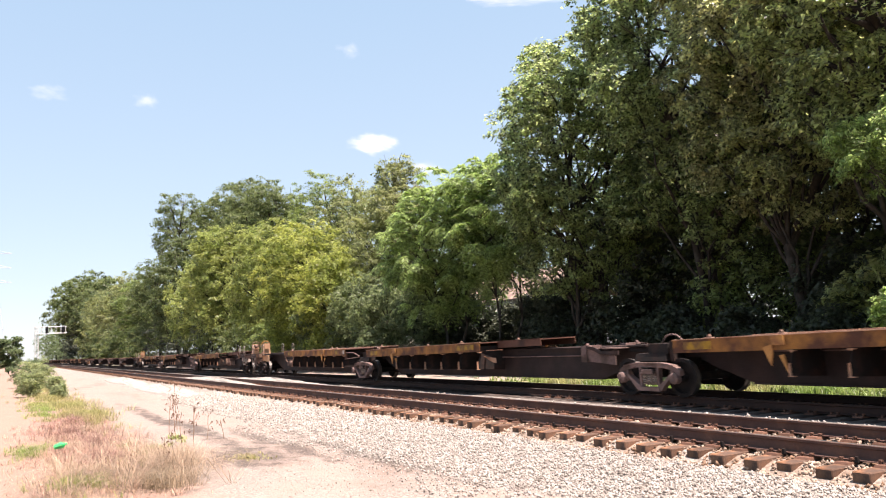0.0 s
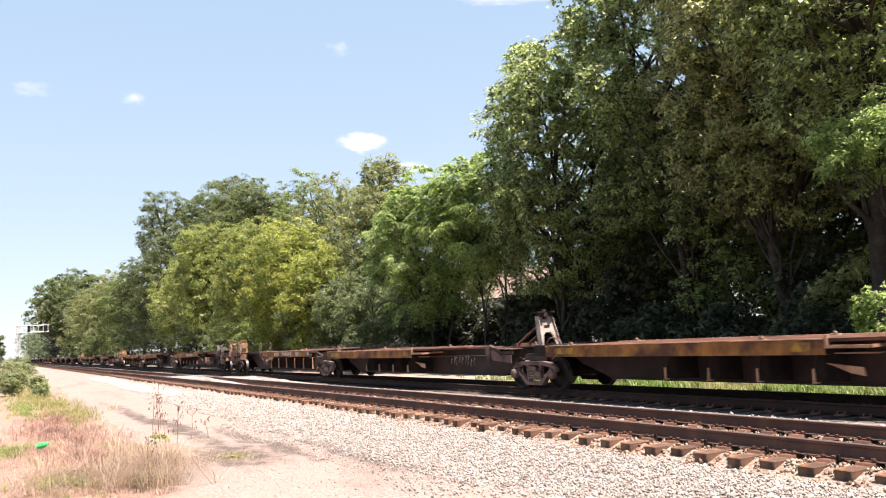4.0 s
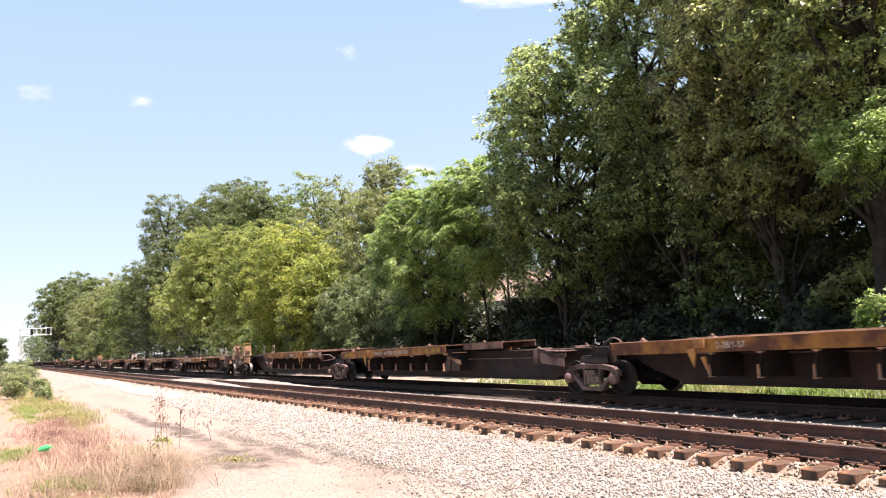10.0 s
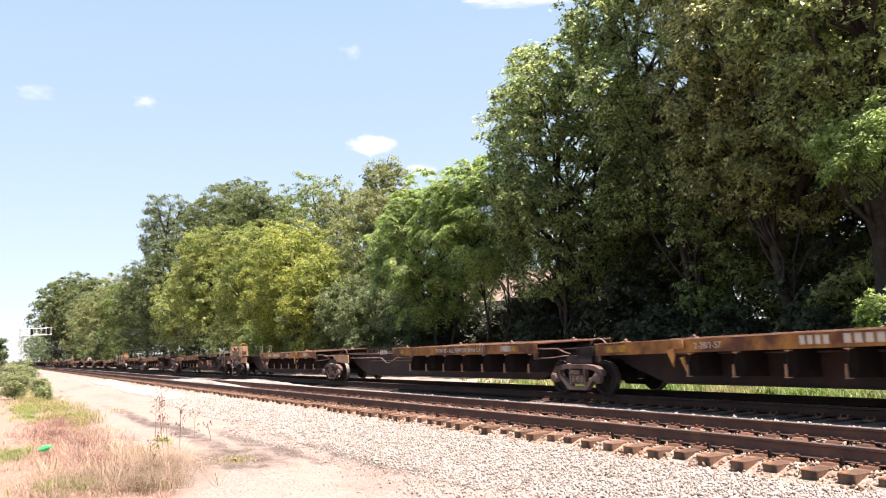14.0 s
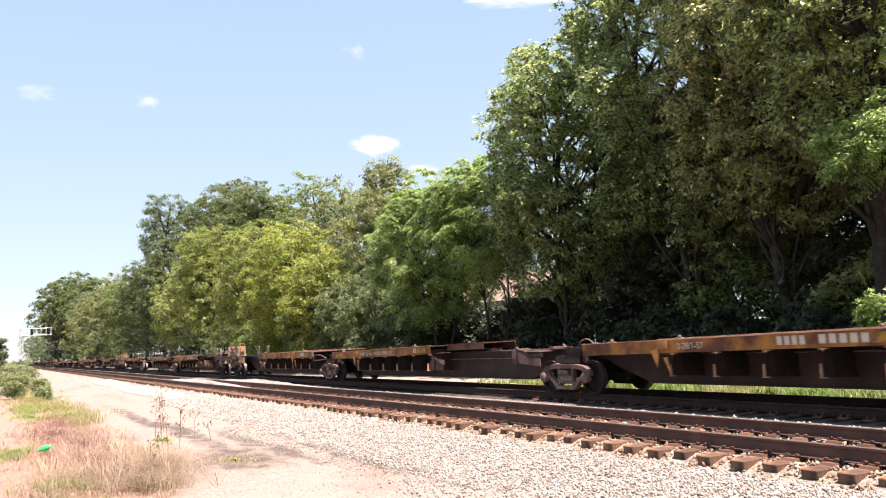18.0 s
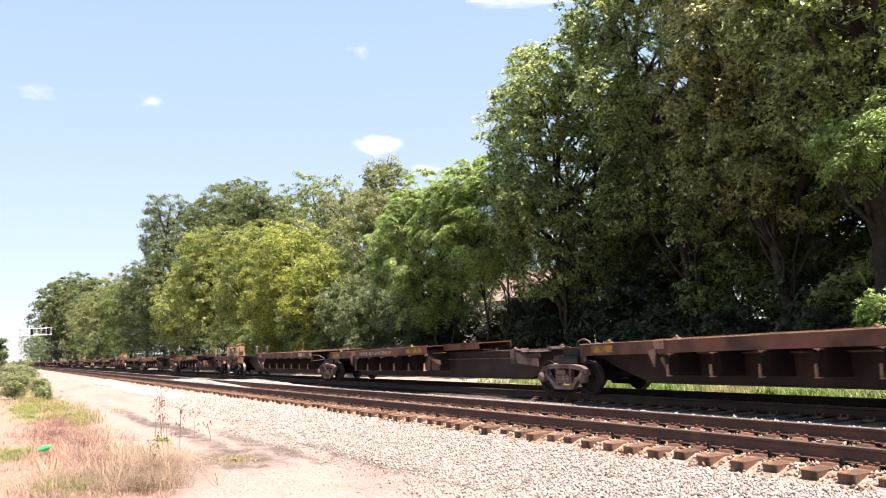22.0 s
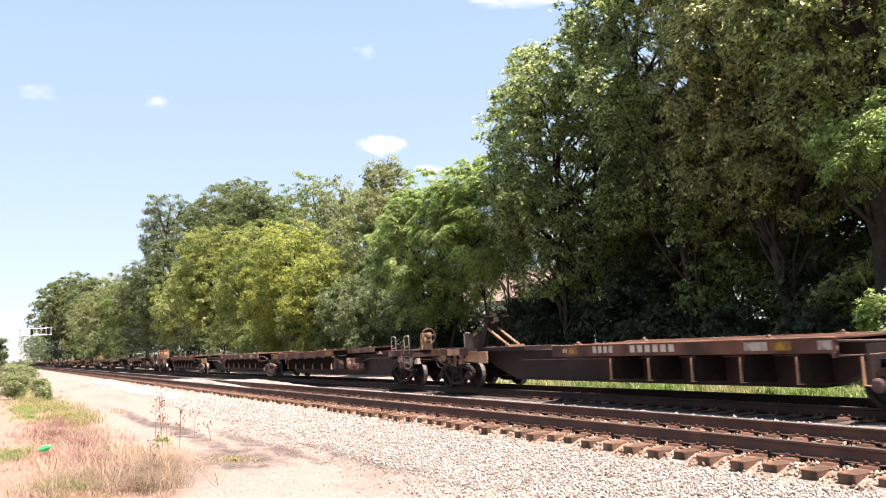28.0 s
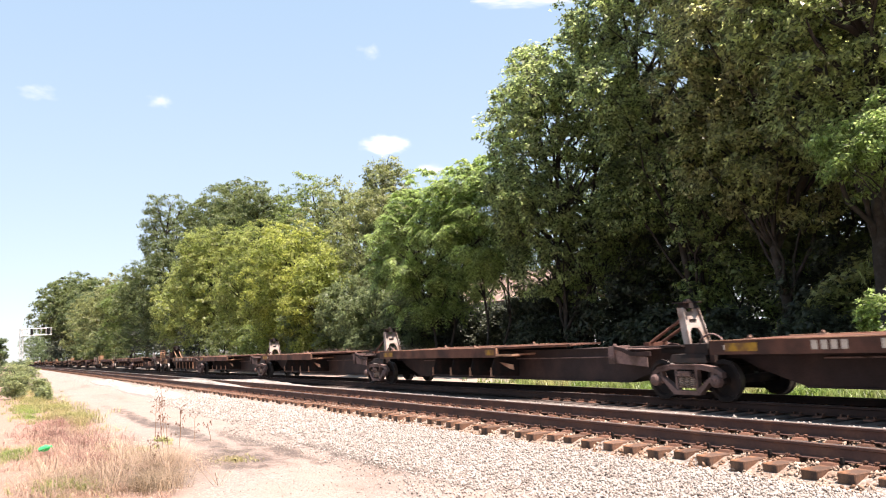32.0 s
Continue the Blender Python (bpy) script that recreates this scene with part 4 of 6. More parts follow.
def car_end(car, x, d, rng, full, bare=False):
    """The coupler end of a car at its end truck."""
    part("end_sill", (d,), end_body_fill(d), M_RUST, car, (x, 0, 0))
    part("coupler", (d,), coupler_fill(d), M_DARK, car, (x, 0, 0))
    if d < 0:
        for s in (-1, 1):
            part("side_panel", (s,), side_panel_fill(s), M_PANEL, car, (x, 0, 0), "tan side plate behind the end truck")
    if not full:
        return
    for k, w in enumerate((0.55, 0.70, 0.68) if d > 0 else (0.50, 0.62, 0.80, 0.55)):
        at = (-0.72, -0.17, 0.53)[k] if d > 0 else (-1.24, -0.74, -0.12, 0.68)[k]
        part("end_channel", (w,), end_channel_fill(w), rng.choice((M_TAN, M_PANEL, M_SILL, M_RUST, M_YELLOW)), car, (x + at, 0, 0))
    part("end_rigging", (), end_clutter_fill, M_LOOP if rng.random() < 0.5 else M_TAN, car, (x + (0.35 if d > 0 else -0.45), 0, 0), "brackets, levers and bent pipes below the walkway")
    stand = 1.15 if d > 0 else -0.08
    if bare:
        return
    part("brake_stand", (), brake_stand_fill, M_PANEL, car, (x + stand, -0.62, 1.25))
    paint = M_TAN if d > 0 else M_ORANGE
    wheel = part("brake_wheel", (), brake_wheel_fill, paint, car, (x + stand + (0.2 if d > 0 else -0.18), -0.62, 1.25 + 0.50), "spoked hand brake wheel")
    for k in range(8):
        part("spoke", (), spoke_fill, paint, wheel, (0.02, 0, 0)).rotation_euler = (k * math.pi / 4, math.radians(-5), math.pi / 2)
    part("gear_housing", (), gear_fill, M_TAN if d > 0 else M_GREY, car, (x + (0.1 if d > 0 else -0.9), 0, 0), "hand brake gear, chain and links")
    for s in (-1, 1):
        part("corner_ladder", (), end_ladder_fill, M_LOOP, car, (x + (0.62 if d > 0 else -1.05), s * 1.27, 1.25), "bent-rod corner ladder")
    part("grab_rail", (), ladder_fill, M_LOOP, car, (x - 0.50 if d > 0 else x + 1.05, -1.24, 1.25))
    if d < 0:
        part("hitch_plate", (), hitch_plate_fill, rng.choice((M_RED, M_RED, M_CREAM)), car, (x + 3.3, 0, 0), "folded trailer hitch plate")
        for s in (-0.7, 0.7):
            part("pedestal", (), pedestal_fill, M_GREY, car, (x + 4.5, s, 1.15))
        part("brake_valve", (), valve_fill, M_TAN, car, (x + 4.6, 0, 0), "brake valve with bent pipes")
        part("air_reservoir", ("small",), lathe_x, M_TAN, car, (x + 5.2, -0.72, 0.66), "small dusty air reservoir")


def lathe_x(bm):
    """A short drum lying along the car."""
    n, prof = 12, [(0.0, 0.06), (0.06, 0.14), (0.70, 0.14), (0.76, 0.06)]
    rings = [[bm.verts.new((x, r * math.cos(6.2832 * j / n), r * math.sin(6.2832 * j / n))) for j in range(n)] for x, r in prof]
    for a, b in zip(rings, rings[1:]):
        for j in range(n):
            bm.faces.new((a[j], a[(j + 1) % n], b[(j + 1) % n], b[j]))
    bm.faces.new(rings[0])
    bm.faces.new(rings[-1])
    box(bm, 0.3, 0.36, -0.02, 0.36, -0.02, 0.3)


def spine_car(trucks, style, seed, full=True, hitches=(), words=None, yellow=False, sides=None, marks=None, sag=0.0, scrawl=(), raised=False):
    """An articulated spine car; trucks: where its trucks stand along the train."""
    rng = random.Random(seed)
    x0 = trucks[0]
    car = tagged(new("spine_car"), ("five" if len(trucks) == 6 else "three") + "-unit brown spine car with faded yellow edges, empty", "railway car", "cars of the train")
    t = [round(v - x0, 2) for v in trucks]
    n = len(t) - 1
    sides = sides or "LRRRR"[:n]
    for i, x in enumerate(t):
        truck(car, x, full, i in (0, n))
        if 0 < i < n:
            part("articulated_joint", (), joint_fill, M_DARK, car, (x, 0, 0))
            if full:
                part("air_hose", (), hose_fill, M_GREY, car, (x + 0.35, 0, 0), smooth=True)
                if sides[i - 1] == "L":
                    part("release_rods", (), rods_fill, M_GREY, car, (x, 0, 0), smooth=True)
    for i in range(n):
        place = "first" if i == 0 else "last" if i == n - 1 else "mid"
        platform(car, t[i], round(t[i + 1] - t[i], 2), style, place, rng, full, i in hitches, (words or {}).get(i, ()), tank=i == n - 1, paint=M_YELLOW if yellow else M_SILL, side=sides[i], marks=(marks or {}).get(i, ()), sag=sag, scrawl=i in scrawl)
    car_end(car, 0, -1, rng, full, raised)
    car_end(car, t[-1], 1, rng, full)
    if raised:
        post = part("hitch_post", (), hitch_fill, M_RUST, car, (0.55, 0, 1.26), "dark raised trailer hitch post")
        post.rotation_euler.z = math.pi
        part("slot", (), hitch_slot_fill, M_DARK, post, (-0.14, 0, 0.54))
        part("hitch_head", (), hitch_head_fill, M_DARK, car, (0.80, 0, 2.10)).scale = (1.5, 1.5, 1.3)
        part("hitch_brace", (), hitch_brace_fill, M_PANEL, car, (0.72, 0, 1.26)).rotation_euler.z = math.pi
        part("hitch_box", (), lambda bm: (box(bm, -0.28, 0.28, -0.5, -0.1, 1.262, 1.75, (0.01, 0.01)), box(bm, -0.32, 0.34, -0.54, -0.06, 1.255, 1.275)), M_TAN, car, (0.0, 0, 0), "tan steel box beside the hitch")
    car.location = (x0, FAR, FAR_Z)
    return car


def travel(t):
    """How far the train has gone towards the far end after t seconds."""
    return -14.2126 * t + 0.0092528 * t * t


CARS = [
    spine_car((-49.0, -32.6, -14.76, 2.09), 3, 11, yellow=True, marks={2: ((6.4, 6),)}),
    spine_car((5.98, 21.39, 37.87, 54.3, 70.76, 86.85), 5, 12, hitches=(1,), yellow=True, marks={0: ((8.5, 6),), 3: ((3.6, 6),), 4: ((3.3, 6),)}, sag=-0.085, scrawl=(1, 2)),
    spine_car((90.76, 107.16, 124.8, 142.27), 3, 13, words={0: (("2-28/1-57", 4.55),), 1: (("TWIN 28 - ALL PURPOSE SPINE CAR", 3.45),), 2: (("2-28/1-57", 3.25),)}, yellow=True),
    spine_car((145.94, 162.36, 180.16, 197.2), 3, 14, words={0: (("2-28/1-57", 4.65),), 1: (("TWIN 28 - ALL PURPOSE SPINE CAR", 3.45),), 2: (("2-28/1-57", 3.25),)}, yellow=True, sides="LLR", marks={0: ((7.4, 6),), 1: ((6.0, 0),), 2: ((7.0, 6),)}),
    spine_car((201.1, 217.67, 235.33, 252.16), 3, 15, words={1: (("TWIN 28 - ALL PURPOSE SPINE CAR", 3.2),), 2: (("2-28/1-57", 3.25),)}, yellow=True, marks={1: ((9.2, 0),), 2: ((7.0, 6),)}),
    spine_car((256.19, 272.76, 290.6, 307.88), 3, 16, words={1: (("TWIN 28 - ALL PURPOSE SPINE CAR", 3.45),)}),
    spine_car((311.83, 328.46, 346.29, 363.32), 3, 17, sides="LLR", marks={1: ((12.4, 0),)}),
    spine_car((367.34, 382.9, 399.12, 415.47, 432.16, 448.3), 5, 18, hitches=(1, 2, 3), raised=True, marks={0: ((7.4, 6),), 4: ((3.4, 6),)}),
]
_end = -52.9
for _k in range(8):
    if _k % 3 == 1:
        _t = (_end - 80.87, _end - 65.5, _end - 49.0, _end - 32.6, _end - 16.1, _end)
    else:
        _t = (_end - 51.1, _end - 34.7, _end - 16.9, _end)
    CARS.append(spine_car(_t, 5 if _k % 3 == 1 else 3, 30 + _k, full=_k < 1, yellow=_k % 2 == 0))
    _end = _t[0] - 3.9


# ---------------------------------------------------------------- trees
def leaf_mat(name, a, b, trans=0.45, glow=2.8, island=0.5, rough=0.45, spec=0.35):
    return mat(name, a, rough, 0, 0.25, 0.5, 9, b, 0.55, 0, 0.35, island=island, trans=trans, glow=glow, spec=spec)


M_LEAF = leaf_mat("green_leaves", (0.118, 0.150, 0.046), (0.090, 0.122, 0.038))
M_LEAF_TALL = leaf_mat("glossy_tall_tree_leaves", (0.142, 0.172, 0.068), (0.104, 0.128, 0.052), 0.55, 3.4, 0.9, 0.40, 0.45)
M_LEAF_BROWNISH = leaf_mat("brownish_green_leaves", (0.168, 0.182, 0.078), (0.148, 0.146, 0.070), 0.55, 3.4, 0.85, 0.40, 0.45)
M_LEAF_LIGHT = leaf_mat("light_green_tree_leaves", (0.168, 0.194, 0.078), (0.132, 0.152, 0.062), 0.55, 3.2, 0.85, 0.40, 0.45)
M_LEAF_DEEP = leaf_mat("deep_green_leaves", (0.098, 0.122, 0.044), (0.076, 0.098, 0.036), 0.4, 2.3)
# leaf green darkened to carry the shade beneath the trees
M_LEAF_DARK = leaf_mat("shade_darkened_leaves", (0.050, 0.058, 0.034), (0.036, 0.043, 0.027), 0.35, 2.0, 0.7)
M_LEAF_YELLOW = leaf_mat("yellow_green_leaves", (0.186, 0.202, 0.046), (0.140, 0.168, 0.042))
M_LEAF_LIME = leaf_mat("lime_green_leaves", (0.168, 0.190, 0.054), (0.126, 0.156, 0.046))
M_LEAF_OLIVE = leaf_mat("olive_leaves", (0.140, 0.152, 0.060), (0.112, 0.130, 0.052))
M_LEAF_GREY = leaf_mat("grey_green_leaves", (0.112, 0.136, 0.062), (0.084, 0.106, 0.048))
M_LEAF_PALE = leaf_mat("pale_dusty_leaves", (0.190, 0.215, 0.105), (0.150, 0.170, 0.080))
M_LEAF_FRESH = leaf_mat("fresh_green_leaves", (0.168, 0.222, 0.072), (0.122, 0.172, 0.054), island=0.6)
M_LEAF_FAR = leaf_mat("distant_leaves", (0.088, 0.115, 0.052), (0.072, 0.096, 0.044))


def unit(v):
    return v / np.linalg.norm(v, axis=1)[:, None]


def blade_quads(p, nrm, u, s, long, plain=False):
    """Pointed leaf blades: p middles, nrm faces, u lengthwise, s sizes; folded a little along the middle, or plain three-cornered ones."""
    w = np.cross(nrm, u)
    if plain:
        return np.stack([p - u * s * long * 0.4 + w * s * 0.5, p - u * s * long * 0.4 - w * s * 0.5, p + u * s * long * 0.55], 1).reshape(-1, 3)
    lo, hi = p - u * s * long * 0.5, p + u * s * long * 0.5
    a, b = p + w * s * 0.42 + nrm * s * 0.15, p - w * s * 0.42 + nrm * s * 0.15
    return np.stack([lo, a, hi, b], 1).reshape(-1, 3)


def leaf_sprays(rng, centres, outward, radii, per, size, droop, long, plain):
    """Leaves in flattened sprays, one round each centre, facing up and outwards with much disorder."""
    k = len(centres) * per
    c, o, r = np.repeat(centres, per, 0), np.repeat(outward, per, 0), np.repeat(radii, per)[:, None]
    d = unit(rng.normal(size=(k, 3)))
    p = c + d * r * rng.uniform(0.2, 1.05, (k, 1)) * np.array((1, 1, 0.62))
    p[:, 2] -= 0.25 * np.maximum(0, ((p - c) * o).sum(1))
    nrm = unit(o * 0.45 + d * 0.25 + rng.normal(size=(k, 3)) * 0.48 + np.array((0, 0, 0.6)))
    u = unit(np.cross(nrm, rng.normal(size=(k, 3))))
    u[:, 2] -= droop
    return blade_quads(p, nrm, unit(u), size * rng.uniform(0.6, 1.35, (k, 1)), long, plain)


def leaf_fans(rng, centres, outward, fronds, pairs, length):
    """Compound leaves: a rosette of arching fronds round each centre, each with pairs of leaflets."""
    k = len(centres) * fronds
    c, o = np.repeat(centres, fronds, 0), np.repeat(outward, fronds, 0)
    a = rng.uniform(0, 6.2832, k)
    way = unit(np.stack([np.cos(a), np.sin(a), rng.uniform(-0.1, 0.7, k)], 1) + o * 0.8)
    n = length * rng.uniform(0.65, 1.2, (k, 1))
    flat = unit(np.stack([-way[:, 1], way[:, 0], np.zeros(k)], 1) + rng.normal(size=(k, 3)) * 0.12)
    out = []
    for i in range(pairs):
        f = (i + 1.2) / (pairs + 0.6)
        q = c + way * n * f - np.array((0, 0, 1.0)) * n * 0.75 * f * f
        along = unit(way - np.array((0, 0, 1.5)) * f)
        for s in (-1, 1):
            u = unit(flat * s + along * 0.55 - np.array((0, 0, 0.35)) + rng.normal(size=(k, 3)) * 0.12)
            nrm = unit(np.cross(u, along) * s * -1.0 + rng.normal(size=(k, 3)) * 0.15)
            nrm *= np.where(nrm[:, 2:] < 0, -1, 1)
            size = n * 0.15 * (1.15 - 0.5 * f)
            out.append(blade_quads(q + u * size * 1.2, nrm, u, size, 2.3))
    return np.concatenate(out)


def limb_points(rng, start, end, sag, n=6):
    start, end = np.array(start), np.array(end)
    pts = [start + (end - start) * k / n + rng.normal(size=3) * 0.06 * np.linalg.norm(end - start) / n * 2 * (0 < k) + np.array((0, 0, sag)) * math.sin(math.pi * k / n) for k in range(n + 1)]
    return [tuple(q) for q in pts]


def tree(label, x, y, height, radius, material, seed, leaf=0.13, count=26000, base=0.1, lobes=16, droop=0.0, trunk=None, lean=(0, 0), long=1.7, spray=0.5, full=0.22, tight=1.0, stems=1, fans=0, plain=True, twigs=3):
    """A tree: a tapered trunk with limbs, and a crown of leaf sprays on the skin of many lobes; full: the share of leaves inside them."""
    rng = np.random.default_rng(seed)
    z0 = float(ground_z(x, y)) - 0.1
    t = tagged(new("tree"), label, "tree")
    t.location = (x, y, z0)
    bm = bmesh.new()
    r0 = trunk or height * 0.015
    mid, half = height * (base + 1) / 2, height * (1 - base) / 2
    spines = []
    for k in range(stems):
        a = 6.2832 * k / stems + 0.6
        foot = np.array((math.cos(a), math.sin(a), 0)) * (0.25 * (stems > 1))
        top = np.array((lean[0], lean[1], height * 0.84)) + np.array((math.cos(a), math.sin(a), 0)) * radius * 0.45 * (stems > 1)
        spines.append(limb_points(rng, foot, top, 0, 8))
        tube(bm, spines[-1], r0 / math.sqrt(stems), 9, r0 * 0.16)
    cen, rad, small = [], [], min(radius, half * 1.1)
    for i in range(lobes):
        h = -0.95 + 1.9 * (i + 0.5) / lobes
        a = 2.39996 * i + rng.uniform(-0.4, 0.4)
        ring = math.sqrt(max(0.05, 1 - h * h))
        k = rng.uniform(0.56, 0.78)
        c = np.array((radius * k * ring * math.cos(a), radius * k * ring * math.sin(a), mid + half * h * rng.uniform(0.66, 0.80))) + np.array((*lean, 0)) * (0.5 + h / 2)
        cen.append(c)
        rad.append(small * rng.uniform(0.30, 0.46) * tight)
        spine = spines[i % stems]
        f = np.array(spine[min(7, max(1, int(8 * (c[2] - radius * 0.5) / (height * 0.84))))])
        tube(bm, limb_points(rng, f, c, 0.2, 5), r0 * 0.36, 5, r0 * 0.08)
        for _ in range(twigs):
            tube(bm, limb_points(rng, c * 0.7 + f * 0.3, c + rng.normal(size=3) * rad[-1] * 0.6, 0.1, 3), r0 * 0.12, 4, r0 * 0.03)
    cen, rad = np.array(cen), np.array(rad)
    heart = np.array((lean[0] * 0.5, lean[1] * 0.5, mid))
    tries = 4000
    which = rng.choice(len(cen), tries, p=rad ** 2 / (rad ** 2).sum())
    d = unit(rng.normal(size=(tries, 3)))
    inner = rng.uniform(size=tries) < full
    cc = cen[which] + d * (rad[which] * np.where(inner, rng.uniform(0.1, 0.8, tries), rng.uniform(0.82, 1.08, tries)))[:, None]
    deep = (np.linalg.norm(cc[:, None] - cen[None], axis=2) / rad[None] < 0.72).any(1)
    keep = (~deep | inner) & (cc[:, 2] > height * base * 0.7)
    per = 46
    want = max(12, count // per) if not fans else count
    cc, d = cc[keep][:want], d[keep][:want]
    out = unit(d + (cc - heart) / np.array((radius, radius, half)) * 0.6)
    if fans:
        v = leaf_fans(rng, cc, out, fans, 7, leaf)
    else:
        v = leaf_sprays(rng, cc, out, spray * rng.uniform(0.6, 1.35, len(cc)), per, leaf, droop, long, plain)
    me = bpy.data.meshes.new("trunk")
    bmesh.ops.recalc_face_normals(bm, faces=bm.faces)
    bm.to_mesh(me)
    bm.free()
    me.materials.append(M_BARK)
    me.shade_smooth()
    new("trunk", me).parent = t
    crown = new("crown", from_arrays("crown", v, np.arange(len(v)).reshape(-1, 3 if plain and not fans else 4), material))
    crown.parent = t
    return t


# the tall trees of the wood's edge
tall = dict(leaf=0.105, lobes=64, spray=0.42, full=0.07, trunk=0.24, tight=0.62, twigs=1, long=1.8)
tree("tall broad-leaved tree with sunlit light-green edge leaves", -32.0, 25.0, 18.4, 4.7, M_LEAF_TALL, 1, base=0.10, count=84000, stems=3, **tall)
tree("tall dark-green tree with glints of sky through it", -25.0, 26.2, 24.0, 5.3, M_LEAF_TALL, 2, base=0.12, count=96000, stems=2, **tall)
tree("tall brownish-green tree in its own shade", -19.6, 25.2, 22.0, 5.0, M_LEAF_BROWNISH, 3, base=0.15, count=84000, **tall)
tree("tall dark-green tree with a thick straight trunk", -15.1, 23.8, 19.0, 4.6, M_LEAF_LIGHT, 4, base=0.28, count=56000, **dict(tall, trunk=0.34))
# unseen tree added beyond the view's right edge, for shade
tree("tall dark-green tree of the wood's edge", -6.4, 26.0, 18.0, 4.0, M_LEAF_LIGHT, 5, base=0.3, count=22000, **dict(tall, leaf=0.15))
tree("tall dark-green tree within the wood", -28.5, 30.0, 14.5, 4.4, M_LEAF_DEEP, 11, base=0.1, leaf=0.18, count=26000, lobes=18, spray=0.7)
tree("tall dark-green tree within the wood", -22.0, 31.0, 18.0, 5.0, M_LEAF_DEEP, 13, base=0.1, leaf=0.18, count=30000, lobes=18, spray=0.7)
tree("tall dark-green tree within the wood", -14.5, 30.5, 18.0, 5.4, M_LEAF_DEEP, 12, base=0.1, leaf=0.18, count=30000, lobes=18, spray=0.7)
tree("fresh-green tree with long drooping compound leaves", -42.4, 23.0, 12.2, 4.0, M_LEAF_FRESH, 6, leaf=0.8, count=420, fans=9, base=0.24, lobes=34, tight=0.75, full=0.2, trunk=0.13, stems=2)
tree("fresh-green young tree with drooping compound leaves", -37.8, 24.0, 12.8, 3.7, M_LEAF_FRESH, 7, leaf=0.8, count=360, fans=9, base=0.34, lobes=30, tight=0.75, full=0.2, trunk=0.12, stems=2)
tree("fresh-green low tree with sunlit outer leaves", -13.3, 21.4, 8.0, 2.0, M_LEAF_FRESH, 8, leaf=0.075, count=13000, base=0.66, lobes=12, spray=0.32, full=0.1, long=2.0, trunk=0.08, plain=False)
# most understorey shrubs wear the darkened leaves, shade included in the colour
under = dict(leaf=0.13, lobes=12, spray=0.5, base=0.04)
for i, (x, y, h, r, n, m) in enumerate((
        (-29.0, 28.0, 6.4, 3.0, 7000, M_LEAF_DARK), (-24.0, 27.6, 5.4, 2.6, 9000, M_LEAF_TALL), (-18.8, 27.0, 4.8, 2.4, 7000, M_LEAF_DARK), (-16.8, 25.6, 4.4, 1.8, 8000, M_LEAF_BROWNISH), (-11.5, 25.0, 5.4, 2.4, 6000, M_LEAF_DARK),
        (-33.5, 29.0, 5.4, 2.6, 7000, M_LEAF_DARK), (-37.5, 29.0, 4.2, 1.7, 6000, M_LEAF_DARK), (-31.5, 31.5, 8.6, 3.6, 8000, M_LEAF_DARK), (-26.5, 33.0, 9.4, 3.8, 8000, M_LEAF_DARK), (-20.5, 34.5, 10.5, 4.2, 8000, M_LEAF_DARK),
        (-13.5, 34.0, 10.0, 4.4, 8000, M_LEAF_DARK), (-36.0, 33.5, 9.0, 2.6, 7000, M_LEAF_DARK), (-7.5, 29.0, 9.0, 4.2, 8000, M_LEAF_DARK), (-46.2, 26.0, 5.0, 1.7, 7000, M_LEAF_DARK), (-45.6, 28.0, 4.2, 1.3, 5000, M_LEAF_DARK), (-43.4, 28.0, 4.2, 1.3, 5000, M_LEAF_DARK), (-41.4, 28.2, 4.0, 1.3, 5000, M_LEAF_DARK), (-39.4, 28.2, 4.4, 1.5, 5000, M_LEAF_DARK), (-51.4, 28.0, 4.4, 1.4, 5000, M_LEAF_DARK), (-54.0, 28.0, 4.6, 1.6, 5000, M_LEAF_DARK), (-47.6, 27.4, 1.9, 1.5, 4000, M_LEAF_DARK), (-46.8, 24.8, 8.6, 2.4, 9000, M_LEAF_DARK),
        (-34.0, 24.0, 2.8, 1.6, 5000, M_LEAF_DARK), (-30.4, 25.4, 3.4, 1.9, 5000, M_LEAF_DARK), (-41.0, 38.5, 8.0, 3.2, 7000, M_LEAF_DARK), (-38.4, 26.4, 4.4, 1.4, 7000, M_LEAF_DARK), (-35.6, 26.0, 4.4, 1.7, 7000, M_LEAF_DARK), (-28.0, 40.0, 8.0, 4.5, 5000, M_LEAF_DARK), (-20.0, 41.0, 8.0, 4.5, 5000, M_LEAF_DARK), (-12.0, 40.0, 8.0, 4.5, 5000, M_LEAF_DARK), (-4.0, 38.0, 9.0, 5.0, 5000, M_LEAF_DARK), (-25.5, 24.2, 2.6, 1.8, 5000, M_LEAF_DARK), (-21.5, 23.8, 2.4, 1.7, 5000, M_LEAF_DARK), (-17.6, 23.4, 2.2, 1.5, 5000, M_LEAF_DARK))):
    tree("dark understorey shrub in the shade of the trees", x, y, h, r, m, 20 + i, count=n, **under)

# the sunny bank of lower trees along the line
bank = dict(leaf=0.12, base=0.06, lobes=22, spray=0.5)
tree("pale olive tree with a slim pointed top", -60.6, 28.0, 19.6, 2.9, M_LEAF_OLIVE, 40, count=30000, **bank)
tree("pale olive tree with a full crown", -58.0, 26.5, 15.2, 4.6, M_LEAF_OLIVE, 49, count=40000, **bank)
tree("olive-green tree of the back row", -72.5, 29.0, 18.8, 5.0, M_LEAF_OLIVE, 47, count=34000, **bank)
tree("tall green tree of the back row", -82.0, 30.0, 21.8, 5.2, M_LEAF, 46, count=34000, **bank)
tree("tall green tree of the back row", -91.0, 29.5, 20.6, 4.8, M_LEAF, 50, count=30000, **bank)
